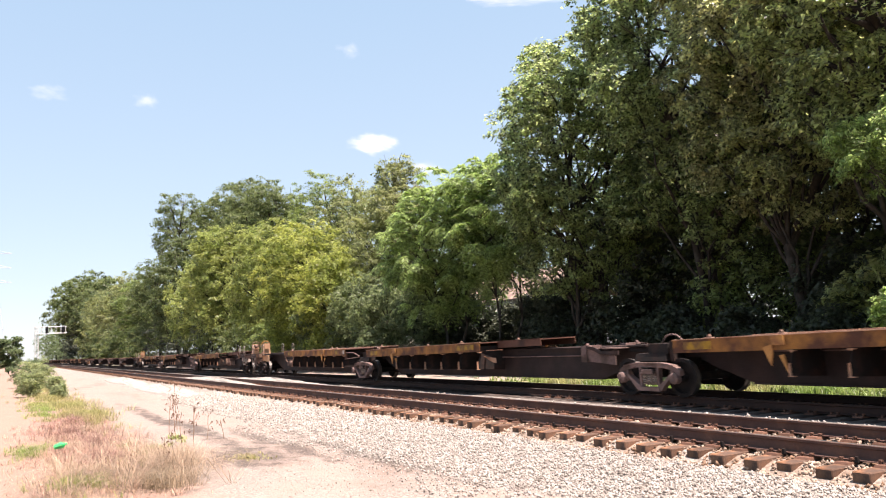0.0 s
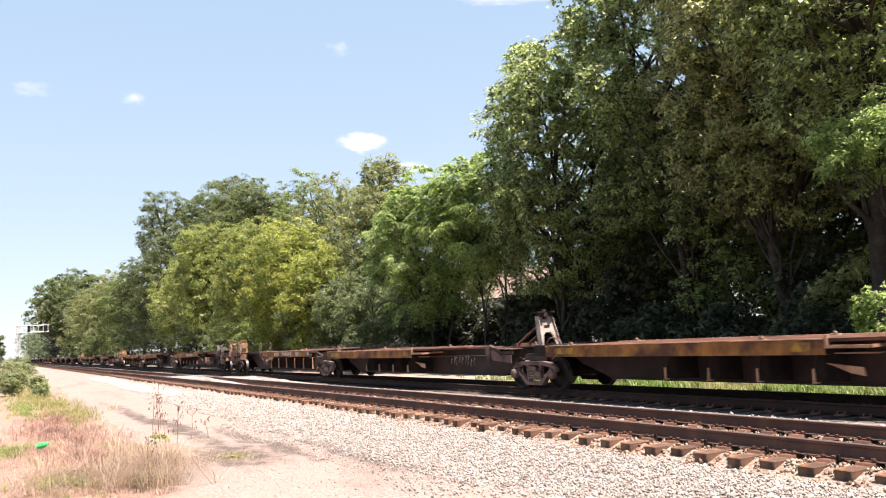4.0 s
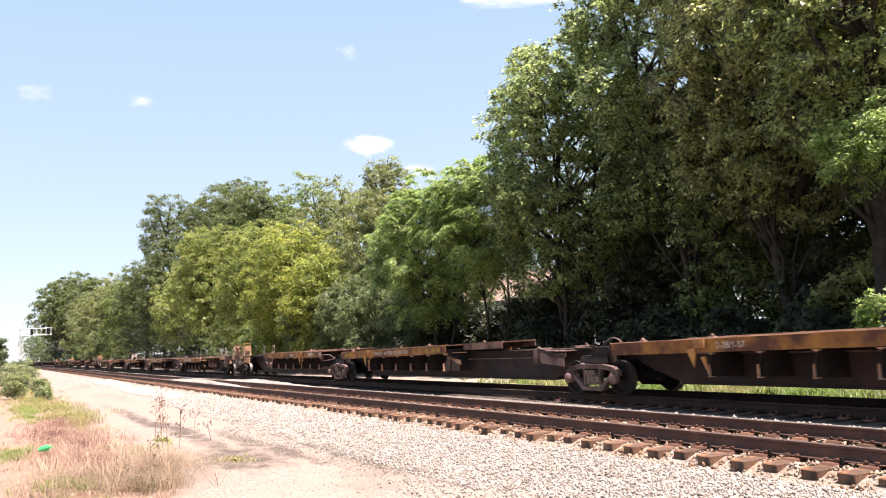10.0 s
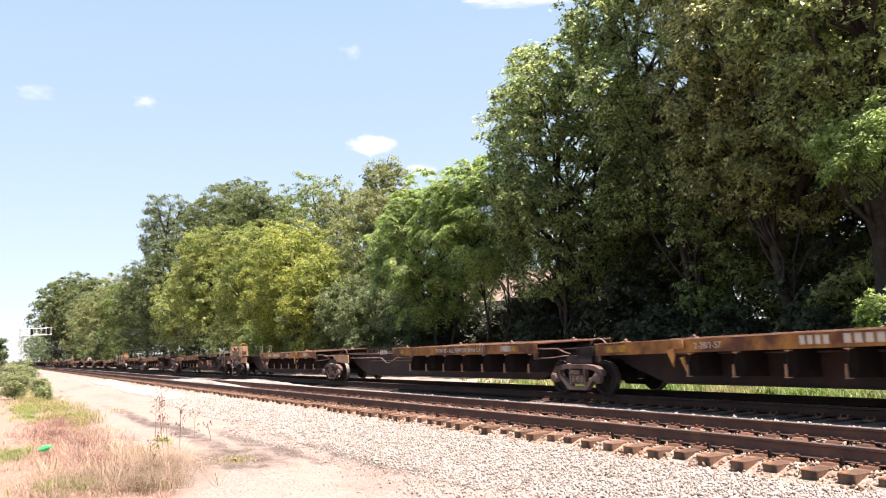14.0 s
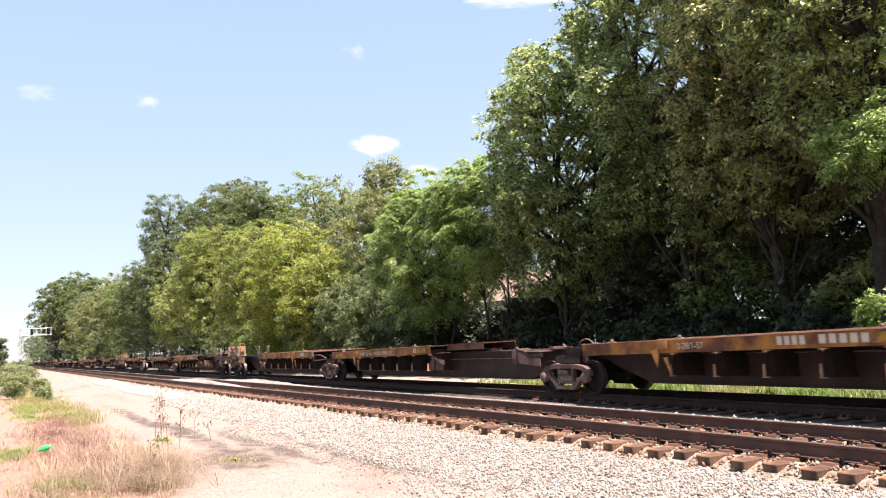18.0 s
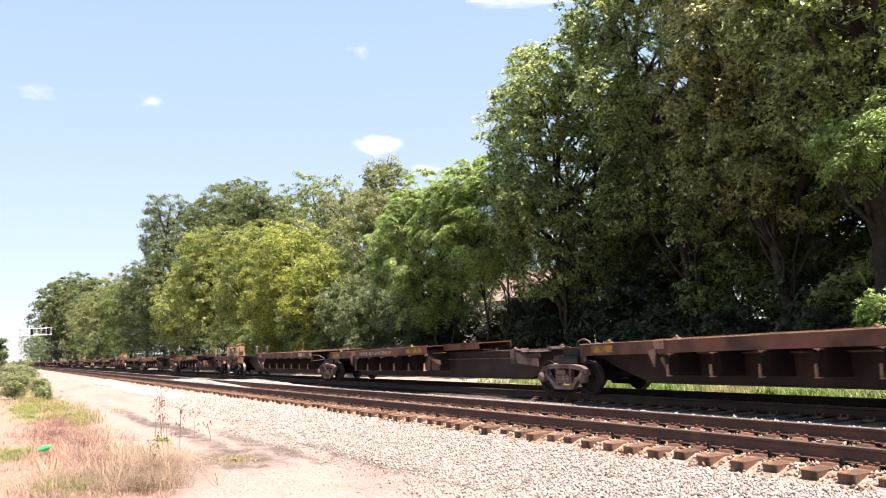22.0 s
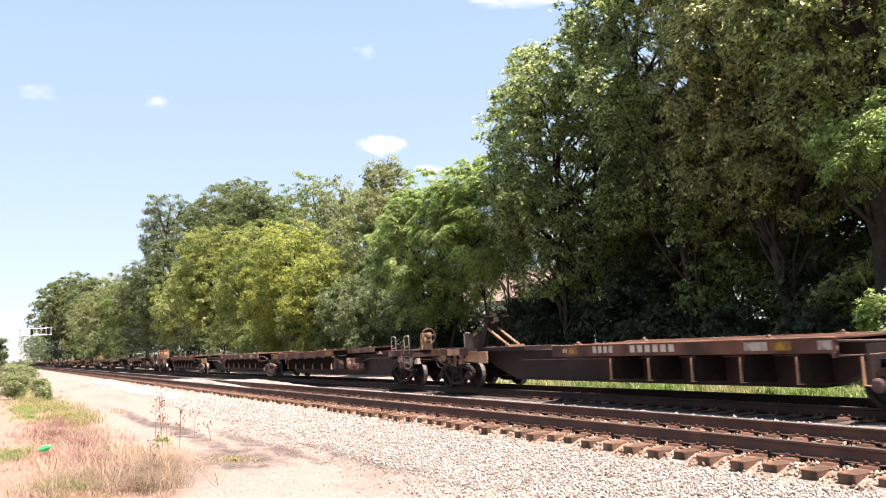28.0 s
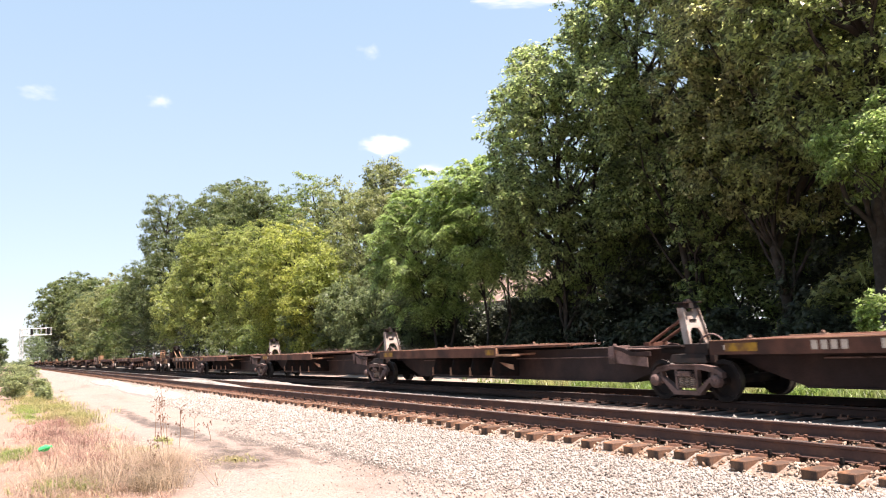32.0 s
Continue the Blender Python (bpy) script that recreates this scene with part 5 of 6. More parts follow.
tree("bright yellow-green bushy tree by the line", -64.5, 21.5, 12.9, 4.4, M_LEAF_YELLOW, 41, count=52000, **bank)
tree("yellow-green low bushy tree by the line", -57.6, 20.8, 9.4, 2.9, M_LEAF_YELLOW, 51, count=26000, **bank)
tree("lime-green bushy tree by the line", -76.5, 22.0, 15.0, 4.6, M_LEAF_LIME, 42, count=46000, **bank)
bank.update(leaf=0.15, spray=0.65)
tree("lime-green broad tree by the line", -92.5, 21.8, 17.0, 5.2, M_LEAF_LIME, 43, count=46000, **bank)
tree("lime-green broad tree by the line", -108.0, 21.6, 14.6, 4.9, M_LEAF_LIME, 52, count=36000, **bank)
tree("dark-green tall tree behind the yellow ones", -103.0, 26.5, 25.6, 5.9, M_LEAF_DEEP, 44, count=60000, **bank)
tree("dark-green tall tree behind the yellow ones", -115.5, 27.0, 27.0, 5.9, M_LEAF_DEEP, 53, count=56000, **bank)
tree("dark-green tall tree behind the yellow ones", -94.0, 27.5, 23.6, 5.2, M_LEAF_DEEP, 54, count=44000, **bank)
tree("dark-green tall tree with bare branches in a gap", -139.0, 24.8, 29.6, 5.4, M_LEAF_DEEP, 45, count=26000, **dict(bank, base=0.5, full=0.0, tight=0.85))
tree("blue-green leaning tree with a shaded underside", -128.0, 22.0, 20.0, 5.0, M_LEAF_DEEP, 55, count=36000, **bank)
tree("blue-green tree with a shaded underside", -147.0, 22.0, 20.5, 5.2, M_LEAF_DEEP, 56, count=34000, **bank)
tree("tall green tree behind the house", -52.0, 46.0, 15.0, 6.0, M_LEAF, 48, count=16000, **dict(bank, leaf=0.22, spray=0.9))
bank.update(leaf=0.24, spray=0.9, count=20000)
for i, (x, y, h, r, m) in enumerate(((-168, 22.5, 17.5, 6.0, M_LEAF), (-190, 23, 22.0, 6.0, M_LEAF_OLIVE), (-212, 22.5, 20.5, 6.8, M_LEAF_OLIVE), (-240, 23, 21.0, 8.0, M_LEAF_OLIVE), (-262, 25, 25.0, 8.0, M_LEAF_FAR))):
    tree("pale olive trackside tree in the distance", x, y, h, r, m, 60 + i, **bank)
bank.update(leaf=0.42, spray=1.3, count=32000, base=0.24, tight=1.1)
tree("broad dark-green tree reaching over the line far off", -308, 22.5, 31.0, 13.0, M_LEAF_DEEP, 70, **bank)
tree("broad dark-green tree reaching over the line far off", -335, 26, 32.0, 12.5, M_LEAF_DEEP, 71, **bank)
tree("dark-green tree in the distance", -285, 26, 26.0, 9.0, M_LEAF_DEEP, 72, **bank)
bank.update(count=7000, base=0.02, lobes=12)
for i, (x, y, h, r) in enumerate(((-520, 26, 22, 12), (-600, 26, 24, 13), (-700, 28, 26, 14), (-840, 30, 27, 15), (-1000, 32, 28, 18))):
    tree("green trackside tree at the end of the line", x, y, h, r, M_LEAF_FAR, 75 + i, **bank)
tree("small sunlit fresh-green bush at the wood's edge", -12.5, 19.7, 2.9, 0.85, M_LEAF_FRESH, 94, leaf=0.075, count=5200, base=0.2, spray=0.2, lobes=9, trunk=0.03)
# darker leaves at the trees' feet stand in for shade under the crowns
shrub = dict(leaf=0.10, base=0.02, lobes=14, spray=0.38)
for i, (x, y, h, r, n, m) in enumerate(((-54.0, 21.6, 6.7, 2.8, 28000, M_LEAF_GREY), (-49.4, 21.8, 6.3, 2.4, 22000, M_LEAF_GREY), (-60.0, 21.0, 5.8, 2.5, 18000, M_LEAF_GREY), (-46.0, 22.8, 6.0, 1.8, 10000, M_LEAF_GREY), (-65.0, 20.4, 4.3, 1.9, 10000, M_LEAF_YELLOW), (-71, 20.2, 4.5, 2.2, 10000, M_LEAF),
                                        (-86, 20.6, 5.0, 2.6, 9000, M_LEAF_DEEP), (-100, 21, 6, 3.0, 8000, M_LEAF_DARK), (-118, 21.5, 7, 3.6, 8000, M_LEAF_DARK), (-136, 21.5, 8, 4.0, 8000, M_LEAF_DARK), (-158, 21.5, 9, 5.0, 9000, M_LEAF_DEEP))):
    tree("leafy grey-green shrub beside the track" if m is M_LEAF_GREY else "green leafy shrub beside the track", x, y, h, r, m, 80 + i, count=n, **shrub)
# dark thickets likewise hold the shade below the far crowns in their colour
for i, (x, h, m) in enumerate(((-182, 9, M_LEAF_DEEP), (-200, 9, M_LEAF_OLIVE), (-222, 10, M_LEAF_DEEP), (-248, 11, M_LEAF_OLIVE), (-285, 12, M_LEAF_DARK), (-300, 13, M_LEAF_DARK), (-320, 13, M_LEAF_DARK), (-380, 12, M_LEAF_FAR), (-450, 14, M_LEAF_FAR))):
    tree("leafy thicket at the foot of the trackside trees", x, 20.5 + 0.004 * abs(x), h, h * 0.75, m, 120 + i, leaf=0.3, count=5000, base=0.0, spray=0.9, lobes=9)
tree("round green tree across the dirt track", -150, -1.0, 6.4, 2.3, M_LEAF_FAR, 95, leaf=0.2, count=9000, base=0.05, spray=0.5)
for i, (x, y, h, r, m) in enumerate(((-50, 0.7, 1.5, 0.8, M_LEAF_PALE), (-62, 1.1, 2.2, 1.2, M_LEAF_PALE), (-56, 2.2, 1.1, 0.5, M_LEAF_PALE), (-46, 1.95, 0.8, 0.36, M_LEAF_PALE), (-70, 0.9, 2.4, 1.5, M_LEAF_FAR), (-90, 2.0, 2.4, 1.6, M_LEAF_FAR))):
    tree("low leafy bush beside the dirt track", x, y, h, r, m, 100 + i, leaf=0.06, count=6000, base=0.02, spray=0.22, lobes=12, trunk=0.03)


# ---------------------------------------------------------------- ballast stones and weeds
def stones(name, rng, n, x0, x1, y0, y1, lo, hi, material, label):
    cube = np.array([(1, 0, 0), (-1, 0, 0), (0, 1, 0), (0, -1, 0), (0, 0, 1), (0, 0, -1)], float) * 1.3
    quads = np.array([(0, 2, 4), (2, 1, 4), (1, 3, 4), (3, 0, 4), (2, 0, 5), (1, 2, 5), (3, 1, 5), (0, 3, 5)])
    x, y = rng.uniform(x0, x1, n), rng.uniform(y0, y1, n)
    k = (x - TIE_0) / TIE_STEP
    keep = (np.abs(k - np.round(k)) * TIE_STEP > 0.13) | (y < 8.24)
    keep &= (y0 > 6) | (y > y0 + rng.uniform(0, 1, n) * (0.45 + 0.35 * np.sin(1.3 * x + 2 * np.sin(0.7 * x))))
    x, y = x[keep], y[keep]
    n = len(x)
    s = rng.uniform(lo, hi, (n, 1, 1)) * 0.5 * rng.uniform(0.6, 1.1, (n, 1, 3))
    v = (cube[None] + rng.normal(0, 0.28, (n, 6, 3))) * s * rng.uniform(0.75, 1.05, (n, 6, 1))
    a, b = rng.uniform(0, 6.28, n), rng.uniform(-0.7, 0.7, n)
    ca, sa, cb, sb = np.cos(a)[:, None], np.sin(a)[:, None], np.cos(b)[:, None], np.sin(b)[:, None]
    vx, vz = v[..., 0] * cb - v[..., 2] * sb, v[..., 0] * sb + v[..., 2] * cb
    vx, vy = vx * ca - v[..., 1] * sa, vx * sa + v[..., 1] * ca
    z = ground_z(x, y) + rng.uniform(-0.008, 0.022, n)
    p = np.stack([vx + x[:, None], vy + y[:, None], vz + z[:, None]], -1).reshape(-1, 3)
    f = (quads[None] + 6 * np.arange(n)[:, None, None]).reshape(-1, 3)
    return tagged(new(name, from_arrays(name, p, f, material)), label, "ballast", kind="stuff")


srng = np.random.default_rng(7)
stones("ballast_stones", srng, 30000, -17, -4, 5.5, 8.12, 0.020, 0.054, M_STONE, "loose pale crushed ballast stones on the shoulder")
stones("ballast_stones", srng, 15000, -38, -17, 5.6, 8.12, 0.036, 0.074, M_STONE, "loose pale crushed ballast stones on the shoulder")
stones("ballast_stones", srng, 19000, -24, -4, 8.1, 10.9, 0.030, 0.070, M_STONE_RUST, "rust-stained ballast stones between ties and tracks")
stones("ballast_stones", srng, 5000, -34, -4, 11.3, 12.6, 0.035, 0.08, M_STONE, "loose pale ballast stones between the two tracks")
stones("ballast_stones", srng, 3500, -22, -6, 4.7, 5.8, 0.018, 0.045, M_STONE, "small stones strayed onto the dirt track")
stones("road_gravel", srng, 3000, -18, -6, 2.6, 5.6, 0.008, 0.022, M_GRIT, "fine loose gravel strewn over the dirt track")


def blades(name, rng, n, region, lo, hi, width, bend, material, label, clump=0.0):
    """Grass blades in three joints each, strewn over a region of (x, y, rx, ry) patches."""
    pick = rng.integers(0, len(region), n)
    reg = np.array(region, float)[pick]
    a, r = rng.uniform(0, 6.28, n), np.abs(rng.normal(0, 0.62, n))
    x, y = reg[:, 0] + reg[:, 2] * r * np.cos(a), reg[:, 1] + reg[:, 3] * r * np.sin(a)
    if clump:
        home = rng.integers(0, max(1, n // 16), n)
        x, y = x[home] + rng.normal(0, clump * 0.24, n), y[home] + rng.normal(0, clump * 0.24, n)
    z = ground_z(x, y) - 0.02
    h, d = rng.uniform(lo, hi, n), rng.uniform(0, 6.28, n)
    b = h * bend * rng.uniform(0.2, 1.3, n)
    side = np.stack([-np.sin(d), np.cos(d), np.zeros(n)], 1) * (width * rng.uniform(0.6, 1.4, n))[:, None]
    out = np.stack([np.cos(d), np.sin(d), np.zeros(n)], 1)
    up = np.array((0, 0, 1.0))
    base = np.stack([x, y, z], 1)
    q1 = base + out * (b * 0.25)[:, None] + up * (h * 0.55)[:, None]
    q2 = base + out * b[:, None] + up * (h * (1 - 0.25 * bend))[:, None]
    v = np.stack([base - side, base + side, q1 + side * 0.8, q1 - side * 0.8, q2 + side * 0.15, q2 - side * 0.15], 1).reshape(-1, 3)
    k = 6 * np.arange(n)[:, None]
    f = np.concatenate([k + np.array((0, 1, 2, 3)), k + np.array((3, 2, 4, 5))])
    return tagged(new(name, from_arrays(name, v, f, material)), label, "grass", kind="stuff")


M_DRY = leaf_mat("dry_grass", (0.385, 0.290, 0.205), (0.315, 0.225, 0.160), 0.3, 1.3)
M_STRAW = leaf_mat("grey_tan_straw", (0.345, 0.255, 0.180), (0.240, 0.180, 0.115), 0.3, 1.3)
M_PINK = leaf_mat("reddish_dry_weeds", (0.385, 0.212, 0.168), (0.400, 0.250, 0.190), 0.3, 1.3)
M_REDBROWN = leaf_mat("red_brown_dead_weeds", (0.205, 0.108, 0.088), (0.270, 0.150, 0.118), 0.2, 1.1)
M_GRASS = leaf_mat("fresh_grass", (0.165, 0.215, 0.055), (0.235, 0.240, 0.085), 0.4, 1.6)
M_GRASS_PALE = leaf_mat("pale_grass", (0.270, 0.235, 0.105), (0.225, 0.220, 0.078), 0.4, 1.5)
brng = np.random.default_rng(9)
blades("dry_grass", brng, 7000, [(-15.0, 1.0, 2.6, 1.0), (-20, 1.3, 5, 1.3), (-25, 1.6, 5, 1.2)], 0.05, 0.32, 0.0032, 2.4, M_DRY, "dry tan grass beside the dirt track", 0.3)
blades("dry_grass", brng, 3200, [(-14.8, 2.35, 1.5, 0.40), (-16.6, 2.75, 1.4, 0.40), (-13.2, 1.95, 0.8, 0.35)], 0.10, 0.5, 0.0032, 1.7, M_STRAW, "tall clump of grey-tan dry grass", 0.3)
blades("dry_grass", brng, 1500, [(-15.0, 2.5, 1.8, 0.6), (-17.0, 2.0, 2.4, 0.8), (-14.5, 1.4, 2.0, 0.8)], 0.3, 0.85, 0.0036, 2.8, M_DRY, "long arching dry straws", 0.3)
blades("reddish_weeds", brng, 6500, [(-24, 1.0, 5, 1.1), (-19, 0.9, 4, 1.2), (-28, 1.6, 5, 1.0), (-15, 1.2, 2.5, 1.0)], 0.05, 0.24, 0.005, 2.2, M_PINK, "withered reddish weeds beside the dirt track", 0.35)
blades("reddish_weeds", brng, 5200, [(-24, 1.3, 4, 1.0), (-20, 1.6, 3, 0.9), (-27, 1.6, 4, 0.9), (-16.5, 1.6, 2.0, 0.7)], 0.12, 0.46, 0.0028, 1.3, M_REDBROWN, "red-brown dead weed stems beside the dirt track", 0.28)
blades("straw", brng, 6000, [(-14, 0.8, 3, 1.2), (-20, 1.5, 5, 1.5)], 0.03, 0.10, 0.005, 4.0, M_DRY, "flattened straw on the ground")
blades("pale_grass", brng, 15000, [(-36, 2.1, 8, 0.9), (-46, 1.6, 10, 1.0), (-30, 2.1, 4.5, 0.8), (-60, 1.6, 14, 1.1)], 0.1, 0.42, 0.006, 1.2, M_GRASS_PALE, "pale yellow-green grass beside the dirt track", 0.4)
blades("fresh_grass", brng, 5600, [(-36, 1.0, 4.5, 0.7), (-33, 0.9, 4.0, 0.6), (-40, 1.2, 5, 0.7), (-40, 0.7, 5, 0.7), (-19.6, 0.25, 1.8, 0.5), (-14.2, 1.0, 1.6, 0.6), (-17, 2.2, 2.2, 0.7)], 0.06, 0.30, 0.005, 1.5, M_GRASS, "fresh green grass tufts", 0.28)
blades("fresh_grass", brng, 420, [(-18.3, 2.75, 0.5, 0.25), (-20.0, 3.35, 0.6, 0.25), (-13.9, 0.9, 1.0, 0.4), (-19.8, 0.3, 0.8, 0.3)], 0.05, 0.2, 0.014, 1.3, M_GRASS, "broad-leaved green weeds", 0.2)
blades("track_weed", brng, 300, [(-15.4, 3.85, 0.8, 0.35)], 0.04, 0.12, 0.009, 1.4, M_GRASS_PALE, "small green weeds in a damp hollow of the dirt track")
blades("trackside_grass", brng, 15000, [(-17, 18.2, 10, 1.5), (-12, 18.0, 8, 1.4), (-23, 18.5, 6, 1.2)], 0.12, 0.4, 0.014, 0.8, leaf_mat("trackside_grass", (0.105, 0.165, 0.038), (0.205, 0.205, 0.085), 0.4, 1.9), "sunlit green grass behind the far track", 0.35)


M_BRUSH = leaf_mat("dead_brush", (0.205, 0.150, 0.128), (0.240, 0.180, 0.150), 0.2, 1.0)
blades("dead_brush", brng, 13000, [(-45, 20.0, 5, 0.5), (-52, 19.8, 6, 0.5), (-62, 19.6, 8, 0.5), (-78, 19.2, 10, 0.5), (-98, 19.2, 14, 0.6)], 0.7, 2.3, 0.010, 0.9, M_BRUSH, "grey-brown dead brush beside the far track", 0.6)


def stalk(x, y, h, seed, material):
    """A dead weed stalk with side twigs and brown seed heads."""
    rng = random.Random(seed)
    w = tagged(new("weed_stalk"), "thin dead weed stalk with brown seed heads", "weed", "weed stalks by the dirt track")
    w.location = (x, y, float(ground_z(x, y)) - 0.02)
    bm, heads = bmesh.new(), bmesh.new()
    top = Vector((rng.uniform(-0.08, 0.08), rng.uniform(-0.08, 0.08), h))
    tube(bm, [top * (k / 6) + Vector((rng.uniform(-0.01, 0.01), rng.uniform(-0.01, 0.01), 0)) for k in range(7)], 0.008, 5, 0.004)
    for k in range(int(h * 9)):
        z = rng.uniform(0.3, 1.0)
        p = top * z
        a = rng.uniform(0, 6.28)
        q = p + Vector((math.cos(a), math.sin(a), 0.9)) * rng.uniform(0.05, 0.14)
        tube(bm, [p, (p + q) / 2 + Vector((0, 0, -0.01)), q], 0.004, 4, 0.003)
        for _ in range(4):
            c = q + Vector((rng.gauss(0, 0.015), rng.gauss(0, 0.015), rng.gauss(0, 0.03)))
            box(heads, c.x - 0.008, c.x + 0.008, c.y - 0.008, c.y + 0.008, c.z - 0.014, c.z + 0.014, (0.004, 0.004))
    for name, b, m in (("stem", bm, material), ("seed_tuft", heads, M_SEED)):
        me = bpy.data.meshes.new(name)
        b.to_mesh(me)
        b.free()
        me.materials.append(m)
        o = tagged(new(name, me), kind="stuff" if name == "seed_tuft" else "")
        o.parent = w
    return w


M_SEED = mat("brown_seed_heads", (0.12, 0.055, 0.035), 0.9, bump=0)
M_STEM = mat("dry_stem", (0.22, 0.13, 0.085), 0.9, bump=0)
for i, (x, y, h) in enumerate(((-22.2, 3.72, 1.25), (-22.0, 3.62, 1.0), (-20.2, 3.75, 0.75), (-19.6, 3.95, 0.6), (-18.5, 3.2, 0.7), (-18.9, 3.5, 0.8), (-18.0, 3.0, 0.5), (-15.2, 2.3, 0.6), (-20.9, 3.3, 0.9), (-19.4, 4.3, 0.45))):
    stalk(x, y, h, 200 + i, M_STEM)


# a crumpled green plastic cup in the weeds
def litter():
    bm = bmesh.new()
    n = 12
    rings = []
    for k, (z, r) in enumerate(((0, 0.07), (0.0, 0.09), (0.12, 0.12), (0.24, 0.13), (0.30, 0.09), (0.36, 0.05), (0.40, 0.05))):
        rings.append([bm.verts.new((z, r * math.cos(6.2832 * j / n) * (1 + 0.15 * math.sin(j * 2 + k)), r * math.sin(6.2832 * j / n) * 0.8 + 0.1)) for j in range(n)])
    for a, b in zip(rings, rings[1:]):
        for j in range(n):
            bm.faces.new((a[j], a[(j + 1) % n], b[(j + 1) % n], b[j]))
    bm.faces.new(rings[0])
    bm.faces.new(rings[-1])
    me = bpy.data.meshes.new("plastic_bottle")
    bmesh.ops.recalc_face_normals(bm, faces=bm.faces)
    bm.to_mesh(me)
    bm.free()
    me.materials.append(mat("green_plastic", (0.03, 0.55, 0.16), 0.3, 0, 0.1, 5, 20, bump=0))
    o = tagged(new("plastic_bottle", me), "crumpled bright green plastic bottle in the weeds", "bottle")
    o.matrix_basis = pose(-18.7, 0.72, float(ground_z(-18.7, 0.72)) + 0.10, 0, -14, 70) @ Matrix.Scale(0.62, 4)


litter()


# a heap of ballast beside the near track
def heap(x, y, rx, ry, h, seed):
    rng = np.random.default_rng(seed)
    n, m = 48, 9
    v, f = [(0, 0, h)], []
    for i in range(1, m + 1):
        for j in range(n):
            a, r = 2 * math.pi * j / n, i / m
            v.append((rx * r * math.cos(a), ry * r * math.sin(a), h * (1 - r) ** 1.2 + (rng.normal() * 0.016 if i < m else -0.1)))
    for j in range(n):
        f.append((0, 1 + j, 1 + (j + 1) % n, 1 + (j + 1) % n))
    q = [(1 + i * n + j, 1 + (i + 1) * n + j, 1 + (i + 1) * n + (j + 1) % n, 1 + i * n + (j + 1) % n) for i in range(m - 1) for j in range(n)]
    me = bpy.data.meshes.new("gravel_mound")
    me.from_pydata(v, [], [t[:3] for t in f] + q)
    me.materials.append(M_HEAP)
    o = tagged(new("gravel_mound", me), "long low heap of pale ballast beside the track", "ballast heap")
    o.location = (x, y, float(ground_z(x, y)))


heap(-47, 7.0, 11, 0.95, 0.30, 3)
heap(-66, 7.2, 12, 0.9, 0.34, 4)
heap(-46, 9.57, 15, 0.64, 0.38, 5)
heap(-42, 11.75, 13, 0.65, 0.28, 6)


# ---------------------------------------------------------------- house behind the trees
def house(x, y):
    z = float(ground_z(x, y)) - 0.2
    h = tagged(new("house"), "pale-sided house with a faded pink roof behind trees", "house")
    h.location = (x, y, z)
    M_SIDING = mat("pale_siding", (0.36, 0.37, 0.42), 0.7, 0, 0.08, 2, 30, (0.5, 0.5, 0.52), 0.3, 0.05)
    M_ROOF = mat("faded_pink_shingles", (0.17, 0.125, 0.105), 0.9, 0, 0.2, 8, 40, (0.38, 0.25, 0.2), 0.4, 0.2)
    M_FRAME = mat("white_window_frame", (0.45, 0.45, 0.44), 0.6, bump=0)
    M_PANE = mat("dark_window_pane", (0.02, 0.025, 0.03), 0.08, bump=0)

    def put(name, fill, m, parent=h):
        return part(name, (name,), fill, m, parent)
    put("front_wall", lambda bm: box(bm, -6, 6, -0.12, 0.12, 0, 4.2), M_SIDING)
    put("back_wall", lambda bm: box(bm, -6, 6, 5.38, 5.62, 0, 4.2), M_SIDING)
    for s in (-1, 1):
        part("gable_wall", (s,), lambda bm, s=s: (slab(bm, [(s * 6 - 0.1, 0.12), (s * 6 + 0.1, 0.12), (s * 6 + 0.1, 5.38), (s * 6 - 0.1, 5.38)], 0, 4.2)), M_SIDING, h)
    for s in (-1, 1):
        def pitch(bm, s=s):
            a, b = (-0.5, 2.75) if s < 0 else (6.0, 2.75)
            v = [bm.verts.new(q) for q in ((-6.5, a, 4.05), (6.5, a, 4.05), (6.5, b, 6.2), (-6.5, b, 6.2), (-6.5, a, 4.2), (6.5, a, 4.2), (6.5, b, 6.35), (-6.5, b, 6.35))]
            for q in ((0, 1, 2, 3), (4, 5, 6, 7), (0, 1, 5, 4), (1, 2, 6, 5), (2, 3, 7, 6), (3, 0, 4, 7)):
                bm.faces.new([v[i] for i in q])
        part("roof_slope", (s,), pitch, M_ROOF, h)
    for wx in (-4.2, -1.2, 3.6):
        w = part("window", (), lambda bm: [box(bm, -0.55, -0.48, -0.16, -0.10, 1.0, 2.3), box(bm, 0.48, 0.55, -0.16, -0.10, 1.0, 2.3), box(bm, -0.55, 0.55, -0.16, -0.10, 0.93, 1.0), box(bm, -0.55, 0.55, -0.16, -0.10, 2.3, 2.37), box(bm, -0.48, 0.48, -0.15, -0.11, 1.62, 1.67)], M_FRAME, h, (wx, 0, 0))
        part("pane", (), lambda bm: box(bm, -0.48, 0.48, -0.135, -0.122, 1.0, 2.3), M_PANE, w)


house(-50.6, 31.0)


# ---------------------------------------------------------------- signal cantilever and far pylon
M_ALU = mat("pale_galvanised_steel", (0.62, 0.62, 0.60), 0.5, 0.3, 0.1, 3, 30, bump=0)
M_BLACK = mat("black_signal_paint", (0.02, 0.02, 0.02), 0.6, bump=0)


